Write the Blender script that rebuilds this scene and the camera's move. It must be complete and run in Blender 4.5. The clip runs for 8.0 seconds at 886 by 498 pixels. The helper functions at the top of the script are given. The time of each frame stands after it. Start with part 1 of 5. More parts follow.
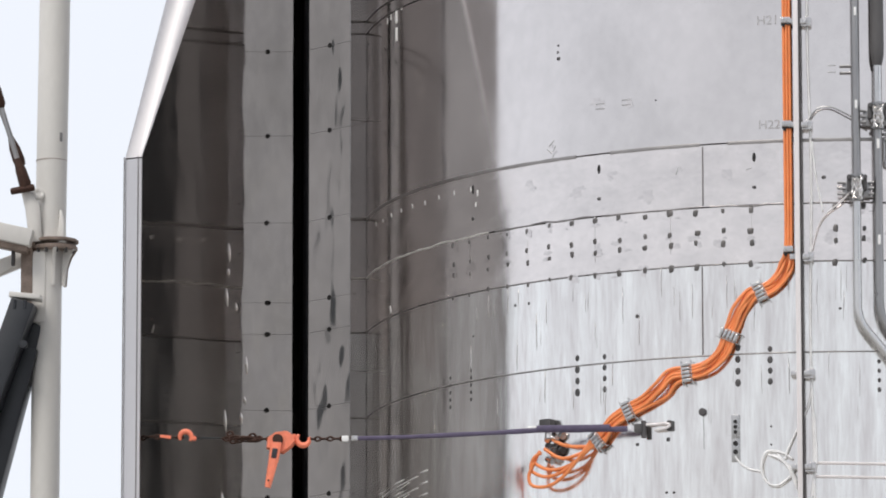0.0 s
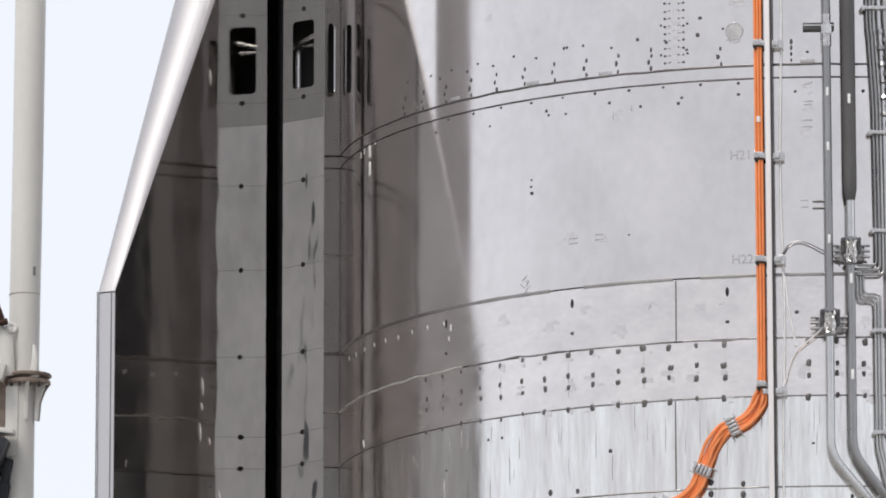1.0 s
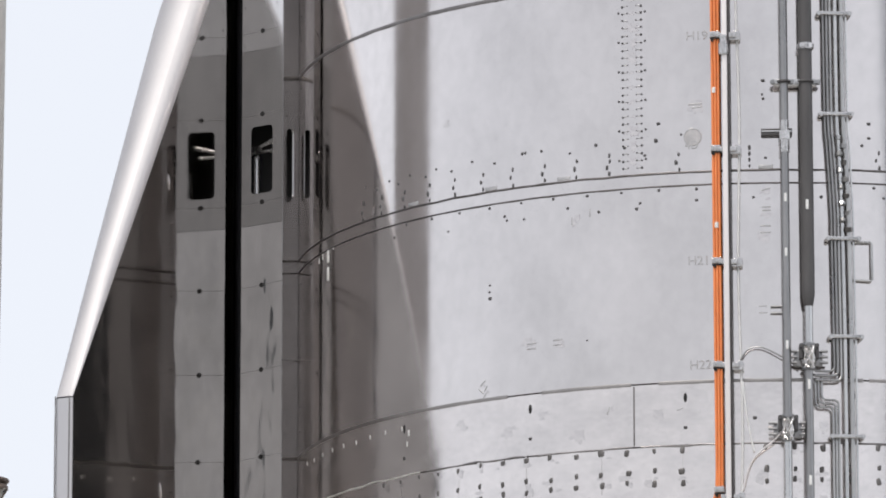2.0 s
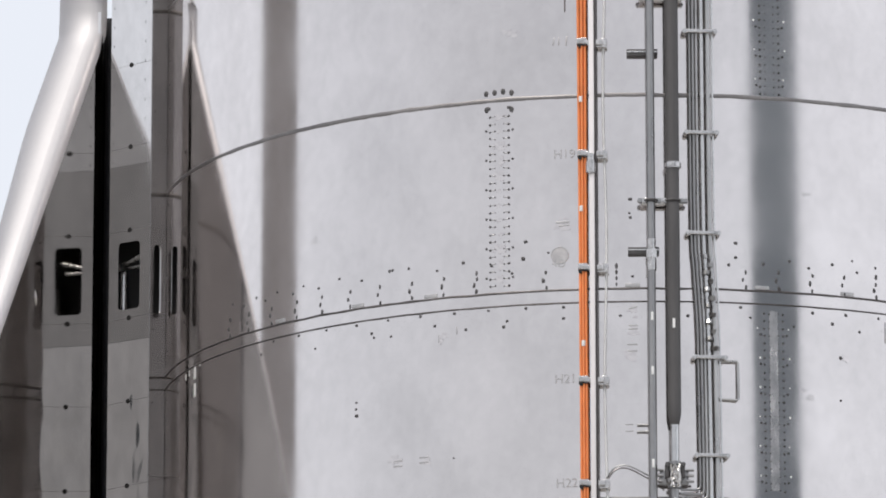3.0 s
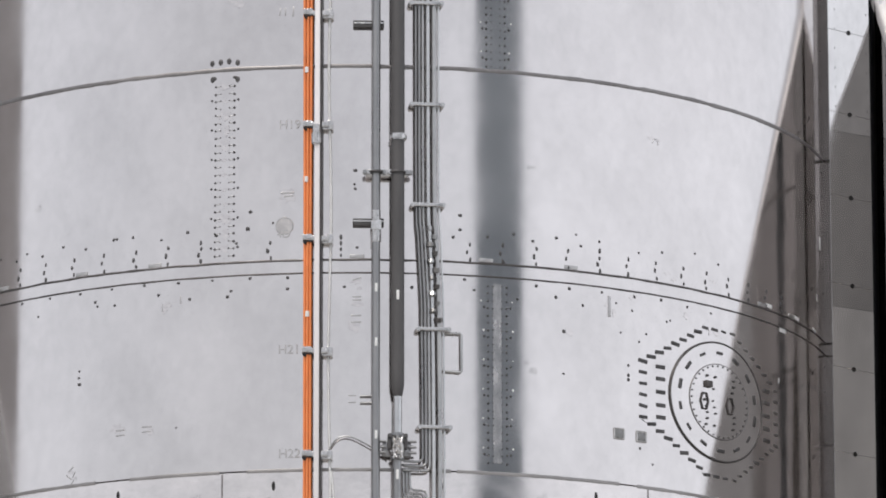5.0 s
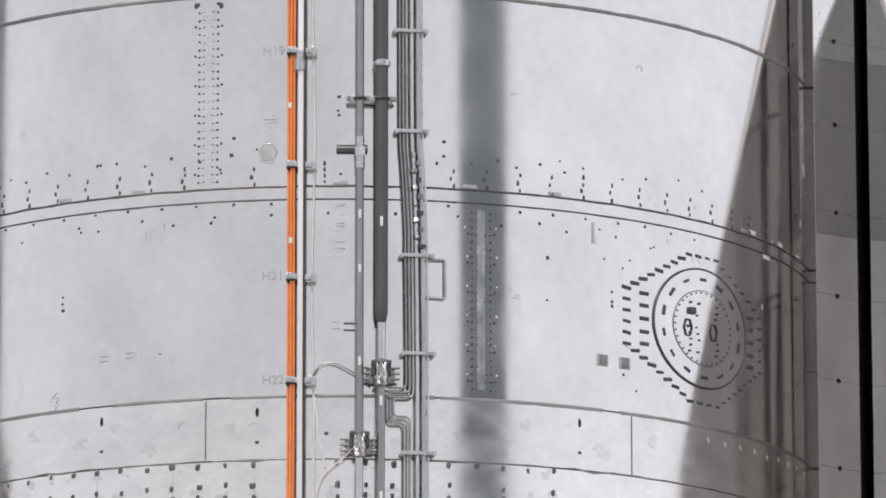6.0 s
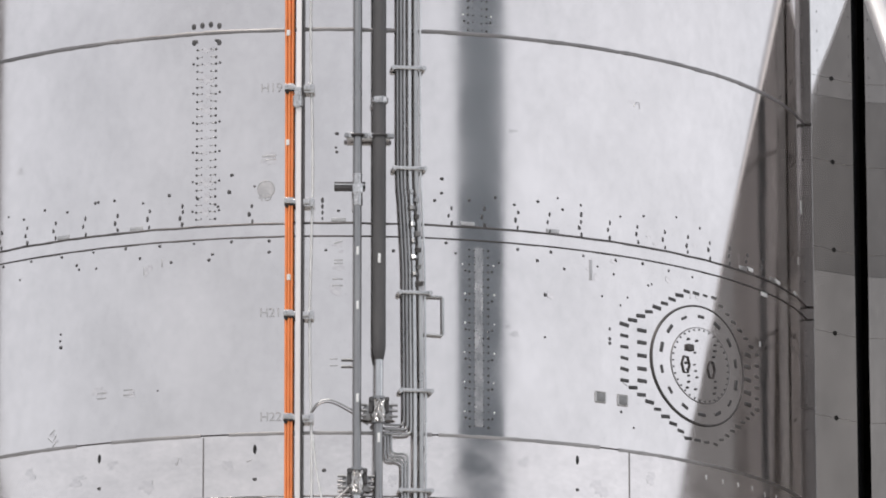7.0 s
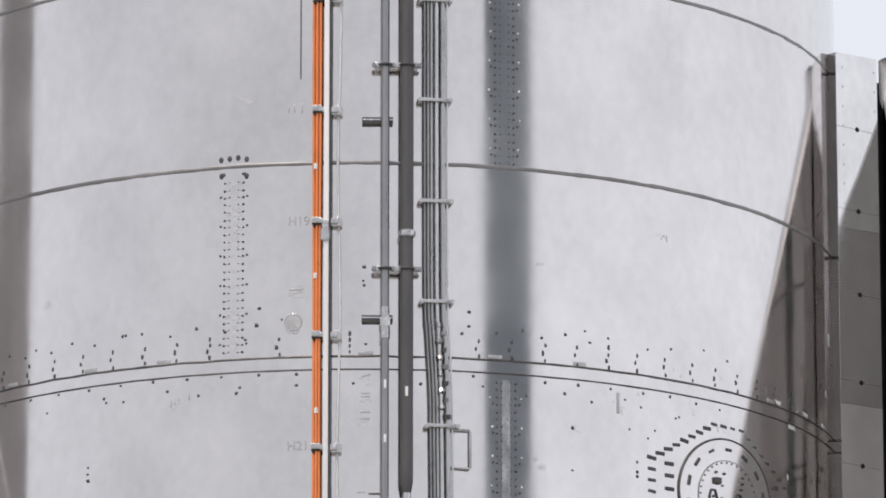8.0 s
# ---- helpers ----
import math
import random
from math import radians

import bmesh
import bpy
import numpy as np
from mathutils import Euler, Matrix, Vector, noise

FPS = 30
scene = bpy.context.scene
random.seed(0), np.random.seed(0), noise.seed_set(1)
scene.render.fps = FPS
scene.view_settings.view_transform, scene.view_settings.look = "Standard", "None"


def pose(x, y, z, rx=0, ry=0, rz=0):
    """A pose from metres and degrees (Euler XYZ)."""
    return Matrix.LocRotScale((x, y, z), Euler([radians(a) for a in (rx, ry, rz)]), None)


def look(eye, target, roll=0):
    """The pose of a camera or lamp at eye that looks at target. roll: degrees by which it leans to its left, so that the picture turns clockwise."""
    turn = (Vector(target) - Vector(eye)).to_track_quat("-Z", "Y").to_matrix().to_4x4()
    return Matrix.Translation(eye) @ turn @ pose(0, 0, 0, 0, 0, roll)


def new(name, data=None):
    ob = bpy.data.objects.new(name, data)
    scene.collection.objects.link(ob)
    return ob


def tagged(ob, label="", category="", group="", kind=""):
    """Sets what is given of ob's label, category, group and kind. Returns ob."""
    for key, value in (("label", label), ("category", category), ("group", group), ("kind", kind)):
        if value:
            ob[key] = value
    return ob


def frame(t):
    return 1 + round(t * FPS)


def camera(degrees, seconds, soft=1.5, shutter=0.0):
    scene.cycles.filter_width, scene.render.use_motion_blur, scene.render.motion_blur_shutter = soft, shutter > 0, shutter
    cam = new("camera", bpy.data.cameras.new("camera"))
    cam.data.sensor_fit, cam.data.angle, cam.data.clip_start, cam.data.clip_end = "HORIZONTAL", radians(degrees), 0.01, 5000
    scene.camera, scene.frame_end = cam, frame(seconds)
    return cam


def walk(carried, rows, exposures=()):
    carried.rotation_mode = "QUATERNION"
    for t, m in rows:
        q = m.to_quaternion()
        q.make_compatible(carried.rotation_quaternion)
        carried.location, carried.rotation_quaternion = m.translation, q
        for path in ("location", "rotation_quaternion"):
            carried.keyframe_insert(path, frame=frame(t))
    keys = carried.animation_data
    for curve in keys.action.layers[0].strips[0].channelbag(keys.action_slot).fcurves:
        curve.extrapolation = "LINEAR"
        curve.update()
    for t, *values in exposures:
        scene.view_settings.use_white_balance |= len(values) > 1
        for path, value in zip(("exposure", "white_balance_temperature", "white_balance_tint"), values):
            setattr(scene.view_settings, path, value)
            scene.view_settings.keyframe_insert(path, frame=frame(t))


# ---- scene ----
# ---- camera ----
EYE = (0.0, -58.97, 1.6)
ZB = 14.184      # height of the double seam above the ground; all ship heights below are counted from it
cam = camera(8.0, 8.0, soft=1.85)
AIM = [  # seconds, turn to the left, tilt up, roll
    (0.0, 3.6358, 10.1505, -0.046), (0.2, 3.5257, 10.3458, -0.046), (0.3, 3.4853, 10.4732, -0.049),
    (0.5, 3.2670, 10.7945, -0.049), (0.7, 3.2592, 11.0852, -0.049), (0.8, 3.3295, 11.1974, -0.049),
    (1.0, 3.3883, 11.3657, -0.048), (1.2, 3.2503, 11.5705, -0.049), (2.3, 2.7671, 12.6409, -0.044),
    (2.5, 2.4729, 12.8913, -0.037), (2.8, 2.0534, 13.2317, -0.045), (3.0, 1.7683, 13.3776, -0.045),
    (3.2, 1.5387, 13.4250, -0.045), (3.5, 1.1331, 13.4127, -0.046), (3.8, 0.7522, 13.3410, -0.047),
    (4.0, 0.6472, 13.3573, -0.047), (4.2, 0.5369, 13.3369, -0.047), (4.3, 0.3911, 13.3264, -0.047),
    (4.5, -0.0999, 13.2943, -0.047), (4.7, -0.5189, 13.2525, -0.058), (5.8, -0.9584, 12.5424, -0.057),
    (5.9, -0.9404, 12.4905, -0.058), (6.0, -0.9404, 12.4446, -0.058), (6.1, -0.9875, 12.3987, -0.058),
    (6.2, -1.0696, 12.4244, -0.092), (6.3, -1.0764, 12.4871, -0.092), (6.4, -1.0958, 12.5927, -0.092),
    (6.5, -0.9665, 12.6692, -0.092), (6.6, -0.8371, 12.6605, -0.092), (6.7, -0.7990, 12.6006, -0.051),
    (6.8, -0.8146, 12.6567, -0.051), (6.9, -0.8880, 12.7011, -0.051), (7.0, -0.9613, 12.7791, -0.051),
    (7.1, -0.9996, 12.8163, -0.051), (7.2, -0.9613, 12.7944, -0.051), (7.3, -0.8565, 12.7995, -0.051),
    (7.4, -0.8213, 12.8643, -0.051), (7.5, -0.8770, 13.0692, -0.041), (7.6, -0.9479, 13.1840, -0.041),
    (7.7, -0.9647, 13.4073, -0.041), (7.8, -0.8875, 13.6062, -0.041), (7.9, -0.7822, 13.7863, -0.024),
    (8.0, -0.7085, 13.9837, -0.024)]
walk(cam, [(t, pose(*EYE, 90 + up, 0, left) @ pose(0, 0, 0, 0, 0, roll)) for t, left, up, roll in AIM],
     exposures=((0.0, 0.07), (1.2, 0.07), (2.5, 0.0), (3.5, -0.02), (4.5, -0.06), (6.0, 0.0), (7.0, 0.0), (8.0, -0.06)))

# ---- light ----
world = bpy.data.worlds.new("overcast_sky")
scene.world = world
world.use_nodes = True
wn, wl = world.node_tree.nodes, world.node_tree.links
wn.clear()
sky = wn.new("ShaderNodeTexSky")
sky.sky_type = "NISHITA"
sky.sun_disc = False
sky.sun_elevation, sky.sun_rotation = radians(55), radians(208)
sky.dust_density = 3.0
bg_sky = wn.new("ShaderNodeBackground")
bg_sky.inputs["Strength"].default_value = 0.02
bg_cloud = wn.new("ShaderNodeBackground")
bg_cloud.inputs["Color"].default_value = (0.925, 0.948, 1.01, 1)
# the cloud is brightest towards the veiled sun and dims away from it
wtc = wn.new("ShaderNodeTexCoord")
wdot = wn.new("ShaderNodeVectorMath")
wdot.operation = "DOT_PRODUCT"
wdot.inputs[1].default_value = (0.6, 0.8, 0.0)
wrng = wn.new("ShaderNodeMapRange")
wrng.interpolation_type = "SMOOTHSTEP"
wrng.inputs["From Min"].default_value, wrng.inputs["From Max"].default_value = -1.0, -0.2
wrng.inputs["To Min"].default_value, wrng.inputs["To Max"].default_value = 0.625, 0.86
wl.new(wtc.outputs["Generated"], wdot.inputs[0])
wl.new(wdot.outputs["Value"], wrng.inputs["Value"])
# and a little brighter low to both sides, where the cloud is thin
wsep = wn.new("ShaderNodeSeparateXYZ")
wsq = wn.new("ShaderNodeMath")
wsq.operation = "POWER"
wsq.inputs[1].default_value = 2.0
wabs = wn.new("ShaderNodeMath")
wabs.operation = "ABSOLUTE"
wadd = wn.new("ShaderNodeMath")
wadd.operation = "MULTIPLY_ADD"
wadd.inputs[1].default_value, wadd.inputs[2].default_value = 0.16, 1.0
wmul = wn.new("ShaderNodeMath")
wmul.operation = "MULTIPLY"
wl.new(wtc.outputs["Generated"], wsep.inputs[0])
wl.new(wsep.outputs["X"], wabs.inputs[0])
wl.new(wabs.outputs[0], wsq.inputs[0])
wl.new(wsq.outputs[0], wadd.inputs[0])
wl.new(wadd.outputs[0], wmul.inputs[0])
wl.new(wrng.outputs[0], wmul.inputs[1])
wl.new(wmul.outputs[0], bg_cloud.inputs["Strength"])
both = wn.new("ShaderNodeAddShader")
wout = wn.new("ShaderNodeOutputWorld")
wl.new(sky.outputs[0], bg_sky.inputs["Color"])
wl.new(bg_sky.outputs[0], both.inputs[0])
wl.new(bg_cloud.outputs[0], both.inputs[1])
wl.new(both.outputs[0], wout.inputs["Surface"])
sun = new("sun", bpy.data.lights.new("sun", "SUN"))
sun.data.energy, sun.data.angle, sun.data.color = 1.5, radians(20), (1.0, 0.96, 0.9)
sun.matrix_world = look((-26, -48, 85), (0, 0, 12))


# ---- materials ----
def mat(name, col, metal=0.0, rough=0.5, var=0.12, scale=6.0, stretch=(1, 1, 1), rvar=0.06, fine=60.0,
        bump=0.0, bscale=4.0, bdist=0.01, rand=0.0, col2=None, bstretch=(1, 1, 1)):
    """A surface with variation at two scales: blotches and grain in colour and gloss, and relief."""
    m = bpy.data.materials.new(name)
    m.use_nodes = True
    nt = m.node_tree
    n, l = nt.nodes, nt.links
    b = n["Principled BSDF"]
    b.inputs["Metallic"].default_value = metal
    tc = n.new("ShaderNodeTexCoord")
    mp = n.new("ShaderNodeMapping")
    mp.inputs["Scale"].default_value = stretch
    l.new(tc.outputs["Object"], mp.inputs["Vector"])
    big = n.new("ShaderNodeTexNoise")
    big.inputs["Scale"].default_value, big.inputs["Detail"].default_value = scale, 5
    l.new(mp.outputs[0], big.inputs["Vector"])
    small = n.new("ShaderNodeTexNoise")
    small.inputs["Scale"].default_value, small.inputs["Detail"].default_value = fine, 3
    l.new(mp.outputs[0], small.inputs["Vector"])
    add = n.new("ShaderNodeMath")
    add.operation = "MULTIPLY_ADD"
    add.inputs[1].default_value = 0.4
    l.new(small.outputs["Fac"], add.inputs[0])
    l.new(big.outputs["Fac"], add.inputs[2])
    top = add
    if rand:
        info = n.new("ShaderNodeObjectInfo")
        add2 = n.new("ShaderNodeMath")
        add2.operation = "MULTIPLY_ADD"
        add2.inputs[1].default_value = rand
        l.new(info.outputs["Random"], add2.inputs[0])
        l.new(add.outputs[0], add2.inputs[2])
        top = add2
    rng = n.new("ShaderNodeMapRange")
    rng.inputs["From Min"].default_value, rng.inputs["From Max"].default_value = 0.45, 0.95 + rand
    l.new(top.outputs[0], rng.inputs["Value"])
    mix = n.new("ShaderNodeMix")
    mix.data_type = "RGBA"
    lo = col2 or [c * (1 - var) for c in col]
    mix.inputs["A"].default_value = (*lo, 1)
    mix.inputs["B"].default_value = (*[min(1, c * (1 + var * 0.6)) for c in col], 1)
    l.new(rng.outputs[0], mix.inputs["Factor"])
    l.new(mix.outputs["Result"], b.inputs["Base Color"])
    rr = n.new("ShaderNodeMapRange")
    rr.inputs["To Min"].default_value, rr.inputs["To Max"].default_value = max(0.02, rough - rvar), min(1, rough + rvar)
    rr.inputs["From Min"].default_value, rr.inputs["From Max"].default_value = 0.3, 0.7
    l.new(big.outputs["Fac"], rr.inputs["Value"])
    l.new(rr.outputs[0], b.inputs["Roughness"])
    if bump:
        bn = n.new("ShaderNodeTexNoise")
        bn.inputs["Scale"].default_value, bn.inputs["Detail"].default_value = bscale, 2
        bm_ = n.new("ShaderNodeMapping")
        bm_.inputs["Scale"].default_value = bstretch
        l.new(tc.outputs["Object"], bm_.inputs["Vector"])
        l.new(bm_.outputs[0], bn.inputs["Vector"])
        bp = n.new("ShaderNodeBump")
        bp.inputs["Strength"].default_value, bp.inputs["Distance"].default_value = bump, bdist
        l.new(bn.outputs["Fac"], bp.inputs["Height"])
        l.new(bp.outputs[0], b.inputs["Normal"])
    return m


M_HULL = mat("hull_steel", (0.76, 0.72, 0.705), 1, 0.098, 0.14, 1.3, (1, 1, 0.8), 0.04, 9, 0.25, 0.9, 0.004, rand=0.15)
M_WORN = mat("worn_hull_steel", (0.93, 0.875, 0.855), 1, 0.16, 0.24, 9.0, (1, 1, 0.12), 0.07, 40, 0.3, 1.1, 0.004)
M_PATCH = mat("ground_steel_band", (0.83, 0.78, 0.76), 1, 0.16, 0.17, 2.6, (1, 1, 1.7), 0.06, 14, 0.3, 2.0, 0.003, rand=0.2)
M_BEAD = mat("heat_tinted_weld_and_shade", (0.125, 0.115, 0.112), 0.85, 0.5, 0.3, 3, (1, 1, 1), 0.1, 40, 0.3, 60, 0.003)
M_SEAM = mat("ground_weld", (0.27, 0.255, 0.25), 0.9, 0.45, 0.3, 2, (1, 1, 1), 0.1, 30, 0.3, 50, 0.003)
M_BROAD = mat("flat_ground_weld", (0.36, 0.34, 0.33), 0.9, 0.42, 0.2, 2, (1, 1, 1), 0.1, 30)
M_FOIL = mat("crinkled_foil", (0.72, 0.70, 0.68), 1, 0.13, 0.2, 20, (1, 1, 1), 0.06, 60, 0.8, 35, 0.02)
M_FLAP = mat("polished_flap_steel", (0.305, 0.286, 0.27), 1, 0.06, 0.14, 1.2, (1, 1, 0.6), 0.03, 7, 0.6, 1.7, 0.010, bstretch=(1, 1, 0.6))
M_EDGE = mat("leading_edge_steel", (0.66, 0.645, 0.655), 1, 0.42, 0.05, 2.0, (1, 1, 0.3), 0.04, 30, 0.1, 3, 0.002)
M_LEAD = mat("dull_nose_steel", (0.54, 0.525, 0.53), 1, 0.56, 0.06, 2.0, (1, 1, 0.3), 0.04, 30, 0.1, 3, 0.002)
M_FAIR = mat("fairing_steel", (0.86, 0.83, 0.81), 1, 0.07, 0.16, 1.6, (1, 1, 0.6), 0.04, 12, 1.0, 2.3, 0.032, bstretch=(1, 1, 0.4))
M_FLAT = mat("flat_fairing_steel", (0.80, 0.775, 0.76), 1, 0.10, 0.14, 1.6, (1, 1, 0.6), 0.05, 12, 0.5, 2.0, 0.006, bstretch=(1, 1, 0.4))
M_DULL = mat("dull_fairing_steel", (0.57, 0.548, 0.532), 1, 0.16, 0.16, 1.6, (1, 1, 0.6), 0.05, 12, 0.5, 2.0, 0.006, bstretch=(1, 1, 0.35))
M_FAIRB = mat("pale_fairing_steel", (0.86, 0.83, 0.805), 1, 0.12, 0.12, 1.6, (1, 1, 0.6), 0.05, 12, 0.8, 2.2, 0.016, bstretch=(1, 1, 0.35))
# base colour lowered to carry the shade between side plate and hull
M_SIDE = mat("shaded_satin_fairing_steel", (0.42, 0.405, 0.395), 1, 0.16, 0.10, 1.6, (1, 1, 0.6), 0.05, 12, 0.4, 2.6, 0.006)
# black of the seal and flap back, also painted shade in the hinge gap
M_BLACK = mat("black_seal_tile_and_gap_shade", (0.012, 0.012, 0.016), 0, 0.6, 0.3, 8)
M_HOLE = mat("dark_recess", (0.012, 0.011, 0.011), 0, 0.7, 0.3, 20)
M_MARK = mat("dark_weld_mark", (0.095, 0.09, 0.09), 0.4, 0.5, 0.5, 9, rand=0.4)
M_SPOT = mat("worn_weld_mark", (0.165, 0.155, 0.15), 0.6, 0.5, 0.5, 9, rand=0.6)
M_GREY = mat("grey_stain", (0.30, 0.295, 0.29), 0.8, 0.5, 0.3, 25)
M_DRIP = mat("faint_drip", (0.62, 0.59, 0.575), 1, 0.35, 0.2, 12)
M_RUB = mat("rubbed_strip_steel", (0.66, 0.63, 0.615), 1, 0.24, 0.16, 9, (1, 1, 0.5), 0.08, 40)
M_SMEAR = mat("rubbed_smear", (0.745, 0.70, 0.685), 1, 0.17, 0.12, 14, (1, 1, 1), 0.08, 40)
M_FAINT = mat("faint_marker", (0.53, 0.515, 0.51), 0.9, 0.4, 0.2, 30)
M_PALE = mat("pale_weld", (0.55, 0.53, 0.50), 0.2, 0.5, 0.35, 9)
M_TAPE = mat("pale_tape", (0.85, 0.84, 0.82), 0, 0.5, 0.06, 20)
M_ORANGE = mat("orange_cable_jacket", (0.93, 0.295, 0.10), 0, 0.34, 0.15, 14, (1, 1, 0.3), 0.08, 60)
M_CLIP = mat("zinc_clip", (0.60, 0.585, 0.575), 1, 0.22, 0.2, 30, bump=0.2, bscale=60)
M_RAIL = mat("bright_rail_steel", (0.90, 0.85, 0.84), 0.3, 0.36, 0.1, 4, (1, 1, 0.2), 0.08, 40)
M_PIPE = mat("brushed_pipe_steel", (0.36, 0.355, 0.355), 1, 0.33, 0.15, 5, (1, 1, 0.25), 0.08, 40)
M_PIPEB = mat("bright_pipe_steel", (0.66, 0.655, 0.65), 1, 0.25, 0.15, 5, (1, 1, 0.25), 0.08, 40)
M_LAG = mat("dark_pipe_insulation", (0.095, 0.09, 0.09), 0.1, 0.5, 0.2, 6, (1, 1, 0.3), 0.08, 40)
M_TUBE = mat("steel_tubing", (0.50, 0.495, 0.49), 1, 0.30, 0.2, 6, (1, 1, 0.25), 0.08, 40)
M_WIRE = mat("pale_wire", (0.88, 0.87, 0.86), 0.1, 0.45, 0.1, 14)
M_STRAP = mat("violet_polyester_sling", (0.115, 0.095, 0.155), 0, 0.8, 0.25, 20, (1, 1, 1), 0.05, 150, 0.4, 200, 0.002)
M_HOIST = mat("faded_orange_paint", (0.88, 0.235, 0.13), 0, 0.42, 0.15, 12, bump=0.1, bscale=40)
M_RUST = mat("rusty_chain_steel", (0.065, 0.032, 0.022), 0.5, 0.65, 0.4, 30, bump=0.4, bscale=90)
M_WHITE = mat("white_crane_paint", (0.72, 0.70, 0.665), 0, 0.5, 0.07, 1.2, (1, 1, 0.4), 0.08, 22, 0.1, 8, 0.003)
M_DARK = mat("charcoal_paint", (0.022, 0.025, 0.031), 0, 0.45, 0.3, 4, bump=0.1, bscale=20)
M_RUSTP = mat("rust_stained_steel", (0.32, 0.25, 0.21), 0.3, 0.6, 0.4, 9, bump=0.2, bscale=30)
M_GROUND = mat("concrete_pad", (0.36, 0.35, 0.33), 0, 0.85, 0.2, 0.15, (1, 1, 1), 0.05, 3, 0.3, 6, 0.01)
M_CLAD = mat("grey_cladding", (0.38, 0.355, 0.345), 0.1, 0.6, 0.2, 0.3, (1, 1, 0.3), 0.05, 4)
M_CLADB = mat("blue_grey_cladding", (0.25, 0.28, 0.305), 0.1, 0.6, 0.2, 0.3, (1, 1, 0.3), 0.05, 4)


# ---- building helpers ----
R = 4.5


def part(name, bm, material, parent=None, label="", m=None, smooth=True):
    """Link a bmesh as one object under a thing or a part."""
    bmesh.ops.recalc_face_normals(bm, faces=bm.faces)
    me = bpy.data.meshes.new(name)
    bm.to_mesh(me)
    bm.free()
    if smooth:
        me.shade_smooth()
        me.set_sharp_from_angle(angle=radians(38))
    me.materials.append(material)
    ob = new(name, me)
    if parent:
        ob.parent = parent
    if m:
        ob.matrix_basis = m
    if label:
        ob["label"] = label
    return ob


def piece(name, me, parent, m):
    """One more object on a mesh that is shared between alike pieces."""
    ob = new(name, me)
    ob.parent = parent
    ob.matrix_basis = m
    return ob


def thing(name, label, category, group="", at=(0, 0, ZB)):
    ob = new(name)
    ob.location = at
    return tagged(ob, label, category, group)


def on(th, z, r=R):
    """Pose on the hull: x to the right along it, y up, z outwards. Angle in degrees, height from the double seam."""
    a = radians(th)
    s, c = math.sin(a), math.cos(a)
    return Matrix(((c, 0, s, r * s), (s, 0, -c, -r * c), (0, 1, 0, z), (0, 0, 0, 1)))


def P(th, z, r=R):
    return Vector((r * math.sin(radians(th)), -r * math.cos(radians(th)), z))


def box(bm, m, sx, sy, sz, bev=0.0):
    """A box of that size about the origin of m, its edges bevelled."""
    r = bmesh.ops.create_cube(bm, size=1.0)
    vs = r["verts"]
    bmesh.ops.scale(bm, vec=(sx, sy, sz), verts=vs)
    if bev:
        es = list({e for v in vs for e in v.link_edges})
        g = bmesh.ops.bevel(bm, geom=es, offset=bev, segments=2, affect="EDGES", profile=0.6)
        vs = list({v for f in g["faces"] for v in f.verts} | {v for v in vs if v.is_valid})
    bmesh.ops.transform(bm, matrix=m, verts=vs)


def cyl(bm, m, r, depth, seg=16, r2=None, bev=0.0):
    """A cylinder along the z axis of m, centred."""
    g = bmesh.ops.create_cone(bm, cap_ends=True, segments=seg, radius1=r, radius2=r if r2 is None else r2, depth=depth)
    vs = g["verts"]
    if bev:
        es = [e for e in {e for v in vs for e in v.link_edges} if any(len(f.verts) > 4 for f in e.link_faces)]
        g = bmesh.ops.bevel(bm, geom=es, offset=bev, segments=2, affect="EDGES")
        vs = list({v for f in g["faces"] for v in f.verts} | {v for v in vs if v.is_valid})
    bmesh.ops.transform(bm, matrix=m, verts=vs)


def ring(bm, m, r, tube, seg=40, tseg=8):
    """A ring in the xy plane of m."""
    rows = []
    for i in range(seg):
        a = 2 * math.pi * i / seg
        rows.append([bm.verts.new(m @ Vector(((r + tube * math.cos(b)) * math.cos(a), (r + tube * math.cos(b)) * math.sin(a), tube * math.sin(b))))
                     for b in [2 * math.pi * j / tseg for j in range(tseg)]])
    for i in range(seg):
        for j in range(tseg):
            bm.faces.new((rows[i][j], rows[(i + 1) % seg][j], rows[(i + 1) % seg][(j + 1) % tseg], rows[i][(j + 1) % tseg]))


def glide(pts, step=6):
    """A smooth line through the points."""
    pts = [Vector(p) for p in pts]
    out = []
    for i in range(len(pts) - 1):
        a, b, c, d = pts[max(i - 1, 0)], pts[i], pts[i + 1], pts[min(i + 2, len(pts) - 1)]
        for k in range(step):
            t = k / step
            out.append(0.5 * (2 * b + (c - a) * t + (2 * a - 5 * b + 4 * c - d) * t * t + (3 * b - a - 3 * c + d) * t ** 3))
    return out + [pts[-1]]


def tube(bm, pts, r, seg=10, flat=1.0, radii=None):
    """A round tube along the points, its ends closed. flat squeezes it in one direction."""
    pts = [Vector(p) for p in pts]
    rows, side = [], None
    for i, p in enumerate(pts):
        d = (pts[min(i + 1, len(pts) - 1)] - pts[max(i - 1, 0)]).normalized()
        if side is None:
            side = d.cross(Vector((0.3, 0.9, 0.2))).normalized()
        side = (side - d * side.dot(d)).normalized()
        up = d.cross(side)
        q = radii[i] if radii else r
        rows.append([bm.verts.new(p + side * (q * math.cos(2 * math.pi * k / seg)) + up * (q * flat * math.sin(2 * math.pi * k / seg))) for k in range(seg)])
    for a, b in zip(rows, rows[1:]):
        for k in range(seg):
            bm.faces.new((a[k], a[(k + 1) % seg], b[(k + 1) % seg], b[k]))
    bm.faces.new(rows[0])
    bm.faces.new(rows[-1])


